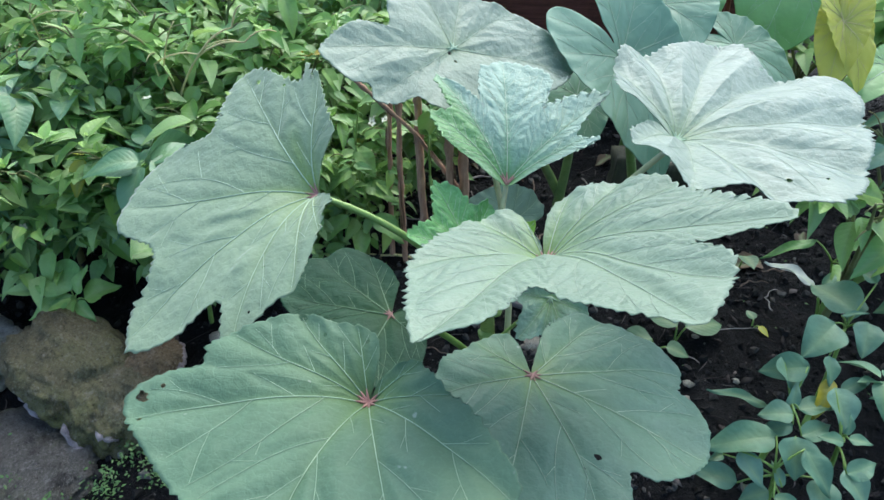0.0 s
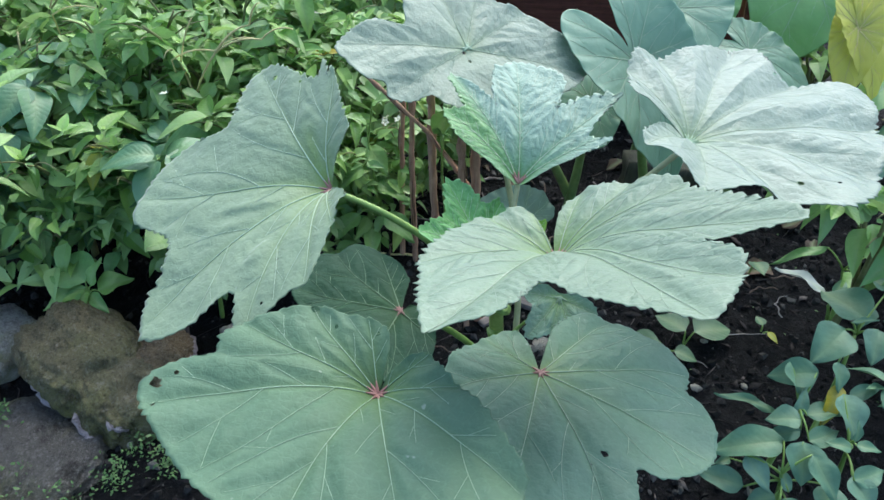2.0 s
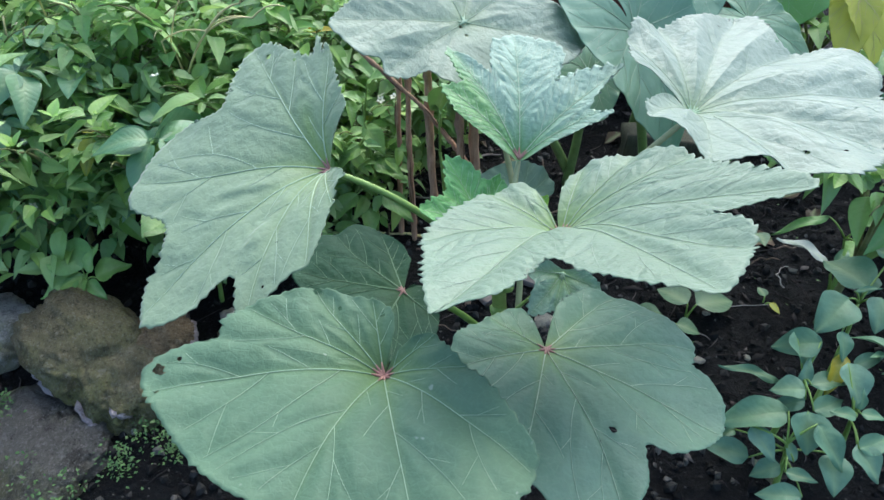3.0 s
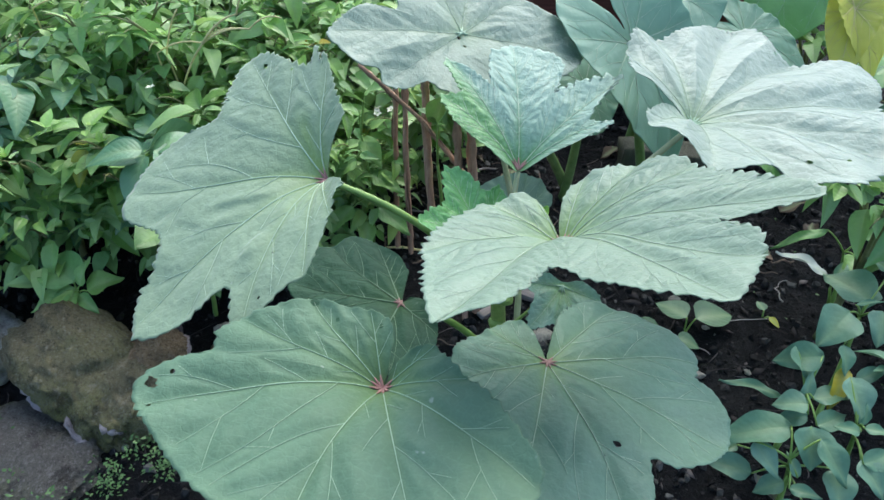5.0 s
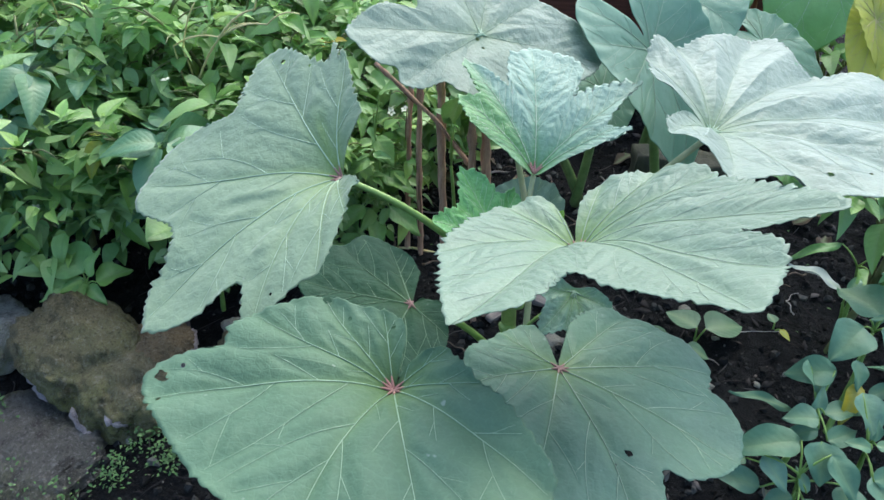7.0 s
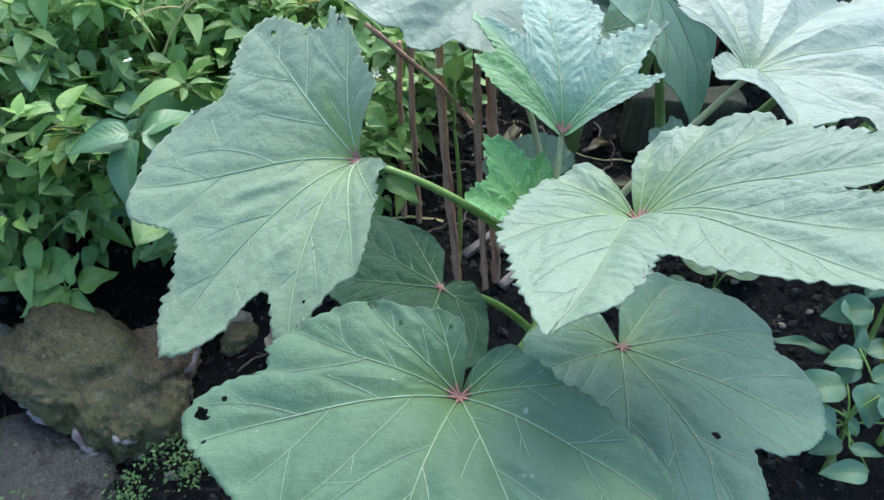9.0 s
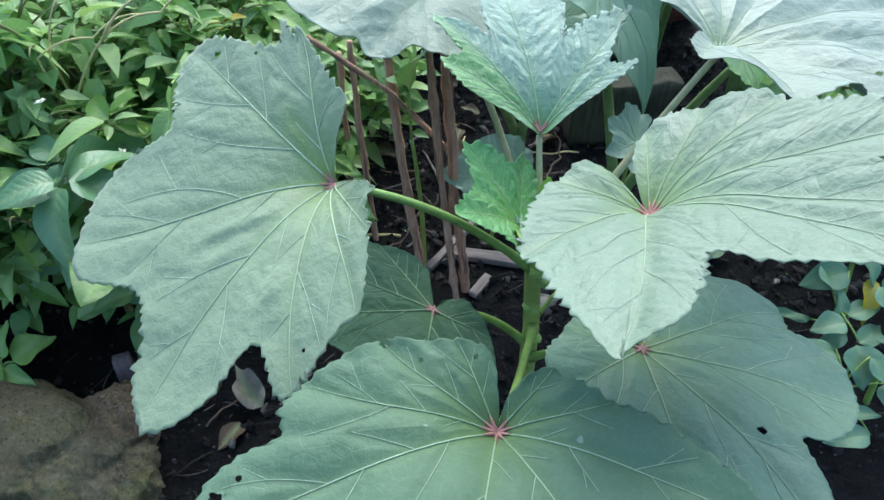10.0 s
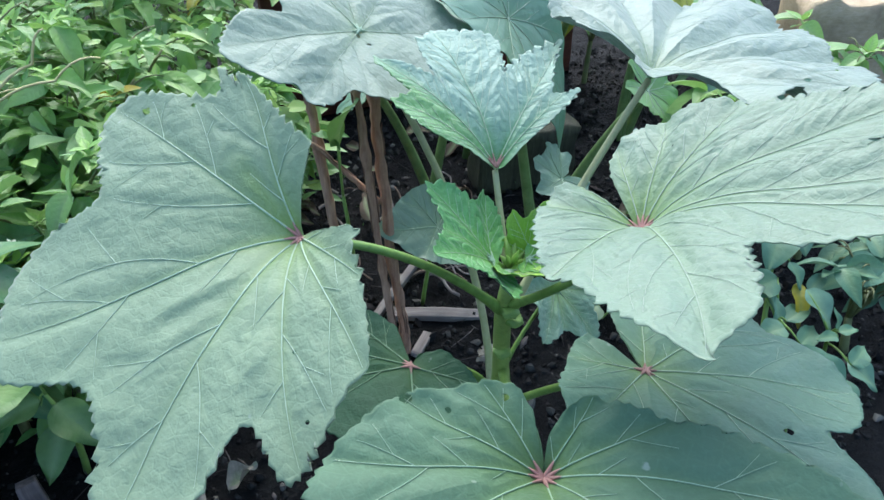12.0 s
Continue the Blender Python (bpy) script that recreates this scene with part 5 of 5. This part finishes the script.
seedling((-0.52, 0.715, 0), [
    (-0.520, 0.709, 0.100, -0.575, 0.753, 0.110, 0.8), (-0.501, 0.701, 0.090, -0.459, 0.729, 0.090, 0.8), (-0.523, 0.708, 0.090, -0.572, 0.671, 0.080, 0.42),
    (-0.533, 0.702, 0.090, -0.545, 0.652, 0.070, 0.5), (-0.520, 0.709, 0.100, -0.519, 0.740, 0.100, 0.5), (-0.515, 0.700, 0.085, -0.480, 0.672, 0.075, 0.4), (-0.525, 0.706, 0.085, -0.510, 0.660, 0.082, 0.35), (-0.512, 0.705, 0.095, -0.500, 0.735, 0.125, 0.45)], "young broad-leaved weed growing over the mossy rock", WEED, (), "weed", "weed")
rosette((0.362, 0.672, 0), [(ROUND_LEAF, (-0.008, 0.0, 0.030), (-5, 0, 95), 1.2), (ROUND_LEAF, (0.012, -0.012, 0.024), (-5, 0, -110), 0.75)], "round-leaved seedling in dark soil", "seedling")
rosette((0.400, 0.690, 0), [(ROUND_LEAF, (-0.004, 0.0, 0.036), (0, 0, 40), 1.1), (ROUND_LEAF, (0.010, 0.0, 0.034), (0, 0, -75), 1.35)], "round-leaved seedling beside the okra leaf", "seedling")
rosette((0.556, 0.856, 0), [(ROUND_LEAF, (0.0, -0.004, 0.036), (20, 0, 180), 0.8)], "single round seed leaf on a short stalk", "seedling")
rosette((0.531, 0.717, 0), [(ROUND_LEAF, (0.0, 0.004, 0.018), (10, 0, 10), 0.42), (YELLOW_LEAF, (0.006, -0.006, 0.014), (-10, 0, -150), 0.5)], "tiny seedling with a yellow cotyledon", "seedling")


def stalked_leaf(at, base, tip, face, margin, label, part_label):
    """A single broad leaf on a thin stalk."""
    plant = thing("seedling", at, label, "seedling")
    size = (Vector(tip) - Vector(base)).length
    blade = Blade([(a, r * size) for a, r in margin], [-90, -45, -135, 0, 180, 40, 140], (0, 0, 0.008, 0.6, 0.1, -0.4), 0.004, 0.0015, 77 + int(100 * at[0]), 0.002)
    ob = part("leaf", blade.mesh("leaf", GREY_BLADE), GREY_BLADE, plant, part_label)
    ob.matrix_basis = Matrix.Translation(-plant.location) @ frame_of(base, tip, face)
    part("ribs", blade.rib_mesh(), RIB, ob, "pale leaf ribs")
    part("stem", tube(arc((0, 0, -0.01), Vector(base) - plant.location - Vector(face).normalized() * 0.002, 0.01, 8), taper(0.0035, 0.002, 9), 8), STALK, plant, "thin green stalk")


ROUND = [(a, r * 1.0) for a, r in HEART[:-8]] + HEART[-8:]
LOBED = [(-90, 1.0), (-68, 0.78), (-45, 0.92), (-20, 0.70), (5, 0.85), (35, 0.70), (62, 0.72), (80, 0.3), (90, 0.08), (100, 0.3), (118, 0.72), (145, 0.70), (175, 0.85), (200, 0.70), (225, 0.92), (248, 0.78)]
stalked_leaf((0.14, 0.82, 0), (0.136, 0.760, 0.186), (0.050, 0.745, 0.224), (0.1, -0.6, 0.8), ROUND, "single round greyish leaf on a stalk", "round grey-green leaf")
stalked_leaf((0.33, 0.80, 0), (0.308, 0.740, 0.222), (0.254, 0.716, 0.232), (0.1, -0.6, 0.8), LOBED, "small lobed grey-green leaf on a stalk", "lobed grey-green leaf")
seedling((-0.10, 0.90, 0), [
    (-0.10, 0.88, 0.24, -0.07, 0.86, 0.20, 0.5), (-0.11, 0.88, 0.20, -0.15, 0.86, 0.17, 0.5), (-0.09, 0.88, 0.17, -0.04, 0.86, 0.15, 0.5), (-0.10, 0.88, 0.28, -0.13, 0.87, 0.30, 0.45),
    (-0.09, 0.89, 0.31, -0.05, 0.87, 0.33, 0.45), (-0.08, 0.86, 0.12, -0.03, 0.84, 0.08, 0.5), (-0.12, 0.86, 0.12, -0.16, 0.83, 0.09, 0.5), (-0.10, 0.86, 0.09, -0.10, 0.81, 0.07, 0.5)],
    "leafy green weed between the dry sticks", WEED, (), "weed", "weed")
seedling((0.022, 0.772, 0.0), [(0.015, 0.76, 0.337, 0.032, 0.74, 0.398, 0.5), (0.018, 0.765, 0.33, -0.01, 0.76, 0.36, 0.5)], "sprout with bright green leaves beside the dry sticks", WEED, (), "weed", "weed")
seedling((-0.34, 0.73, 0), [
    (-0.33, 0.71, 0.20, -0.345, 0.61, 0.262, 0.6), (-0.33, 0.72, 0.14, -0.30, 0.68, 0.10, 0.55), (-0.34, 0.72, 0.15, -0.40, 0.72, 0.13, 0.5), (-0.33, 0.72, 0.11, -0.36, 0.68, 0.07, 0.5)],
    "dark green leafy weed behind the broad okra leaf", WEED_DARK, (), "weed", "weed")


def weed_mat(name, spots, count, seed, label):
    """Creeping small weeds: many tiny leaves on the soil."""
    rng = np.random.default_rng(seed)
    v0 = [v.co.copy() for v in TINY_LEAF.vertices]
    f0 = [tuple(p.vertices) for p in TINY_LEAF.polygons]
    pairs = []
    for k in range(count):
        cx, cy, r = spots[k % len(spots)]
        x, y = rng.normal(cx, r), rng.normal(cy, r)
        m = pose(x, y, ground_height(x, y) + rng.uniform(0.004, 0.03), rng.uniform(-40, 30), rng.uniform(-30, 30), rng.uniform(0, 360)) @ Matrix.Scale(rng.uniform(0.25, 0.6), 4)
        pairs.append(([m @ q for q in v0], f0))
    ob = part(name, joined(pairs), WEED_DARK)
    tagged(ob, label, "weeds", kind="stuff")


weed_mat("creeping_weeds", [(-0.37, 0.49, 0.014), (-0.335, 0.46, 0.012), (-0.50, 0.41, 0.018), (-0.56, 0.43, 0.02), (-0.615, 0.66, 0.012), (-0.46, 0.40, 0.016), (-0.58, 0.50, 0.012), (-0.60, 0.53, 0.010), (-0.62, 0.47, 0.02), (-0.52, 0.445, 0.012), (-0.40, 0.44, 0.014)], 1500, 61, "creeping small-leaved weeds between stones and soil")
weed_mat("weed_seedlings", [(-0.80, 0.86, 0.08), (-0.95, 0.95, 0.1), (0.05, 1.1, 0.15), (0.8, 0.8, 0.2)], 260, 62, "scattered tiny weed seedlings on the soil")


def dry_leaves():
    rng = np.random.default_rng(33)
    for k in range(20):
        x, y = (rng.normal(0.14, 0.1), rng.normal(1.05, 0.1)) if k < 15 else (rng.uniform(0.3, 0.9), rng.uniform(0.7, 1.4))
        ob = new("dry_leaf", DRY_MESH)
        ob.matrix_basis = pose(x, y, ground_height(x, y) + 0.014 + (0.03 * rng.random() if k < 15 else 0), rng.uniform(-15, 25), rng.uniform(-25, 25), rng.uniform(0, 360)) @ Matrix.Scale(rng.uniform(0.35, 0.85), 4)
        tagged(ob, "curled dry brown leaf on the soil", "dry leaf", "dry leaves on the soil")


dry_leaves()


# ---- loose bits on the bare soil ----
def soil_twig(at, turn, length, bend, thick, material, label):
    line = [(length * (s - 0.5), bend * math.sin(3.1 * s) + 0.15 * bend * math.sin(17 * s), 0.4 * abs(bend) * math.sin(5 * s) ** 2) for s in np.linspace(0, 1, 13)]
    ob = part("twig", tube(line, taper(thick, thick * 0.5, 13), 6), material)
    x, y = at
    ob.matrix_basis = pose(x, y, ground_height(x, y) + 0.005, 0, 0, turn)
    tagged(ob, label, "twig", "twigs lying on the soil")


for at, turn, length, bend, thick, mat, label in (
    ((0.508, 0.842), -40, 0.09, 0.012, 0.0032, BROWN_TWIG, "brown dry twig lying on dark soil"),
    ((0.56, 0.80), 10, 0.05, 0.010, 0.0016, BROWN_TWIG, "thin curved dry root on the soil"),
    ((0.50, 0.705), 3, 0.075, 0.002, 0.0010, PALE_ROOT, "straight pale straw on the soil"),
    ((0.40, 0.655), -35, 0.055, 0.006, 0.0016, OLD_WOOD, "thin grey twig on the soil"),
    ((0.46, 0.70), 35, 0.03, 0.003, 0.0032, OLD_WOOD, "short grey wood splinter on the soil"),
    ((0.585, 0.77), 65, 0.05, 0.014, 0.0012, PALE_ROOT, "thin curled pale root on the soil"),
    ((0.60, 0.86), 160, 0.07, 0.018, 0.0018, BROWN_TWIG, "thin curved dry root on the soil"),
    ((-0.27, 0.62), 30, 0.06, 0.006, 0.0016, BROWN_TWIG, "brown dry twig lying on dark soil"),
    ((-0.56, 0.42), 20, 0.05, 0.006, 0.0014, VINE, "straight pale straw on the soil"),
    ((0.23, 0.93), 50, 0.08, 0.014, 0.0022, BROWN_TWIG, "brown dry twig lying on dark soil"),
    ((0.02, 0.66), -20, 0.06, 0.010, 0.0016, BROWN_TWIG, "thin curved dry root on the soil"),
):
    soil_twig(at, turn, length, bend, thick, mat, label)

for k, (x, y, a, b, c) in enumerate(((0.395, 0.60, 0.009, 0.006, 0.004), (0.385, 0.575, 0.011, 0.006, 0.004), (0.47, 0.61, 0.006, 0.005, 0.004), (0.43, 0.69, 0.006, 0.004, 0.003), (0.52, 0.63, 0.005, 0.004, 0.003), (-0.36, 0.53, 0.005, 0.003, 0.003), (-0.40, 0.49, 0.006, 0.004, 0.003))):
    rock((x, y, ground_height(x, y) + 0.004), (0, 15, 50 * k), (a, b, c), 11.0 + k, CHIP, "small pale stone chip on the soil", 0.4, 3)

GREY_LEAF = small_leaf_material("dry_grey_leaf", [(0.22, 0.20, 0.155), (0.28, 0.255, 0.20), (0.18, 0.165, 0.13)], 0.7, 0.1, 0.5)
GREY_MESH = dressed(simple_leaf(0.065, 0.042, 1.3, -0.5, 12, 0.3, 0.0, 0.2), GREY_LEAF)
for x, y, turn, size, mesh, label in (
    (-0.225, 0.615, 40, 0.85, GREY_MESH, "curled grey dry leaf on the soil"), (-0.195, 0.63, -70, 0.6, GREY_MESH, "curled grey dry leaf on the soil"), (-0.255, 0.60, 150, 0.6, DRY_MESH, "curled dry brown leaf on the soil"),
    (-0.63, 0.70, 20, 0.4, DRY_MESH, "curled dry brown leaf on the soil"), (0.60, 0.87, 110, 0.9, DRY_MESH, "curled dry brown leaf on the soil"), (0.44, 0.40, 60, 0.7, GREY_MESH, "curled grey dry leaf on the soil"),
):
    ob = new("dry_leaf", mesh)
    ob.matrix_basis = pose(x, y, ground_height(x, y) + 0.006, 5, -8, turn) @ Matrix.Scale(size, 4)
    tagged(ob, label, "dry leaf", "dry leaves on the soil")


def brush_tangle():
    """Broken dry stems heaped behind the standing sticks."""
    rng = np.random.default_rng(71)
    for k in range(34):
        x, y = rng.uniform(-0.08, 0.32), rng.uniform(0.84, 1.14)
        soil_twig((x, y), rng.uniform(0, 180), rng.uniform(0.06, 0.15), rng.normal(0, 0.014), rng.uniform(0.0012, 0.0034), (BROWN_TWIG, OLD_WOOD, BROWN_TWIG, VINE)[k % 4] if k % 8 != 3 else OLD_WOOD, "broken dry stem in the brush behind the sticks")


brush_tangle()
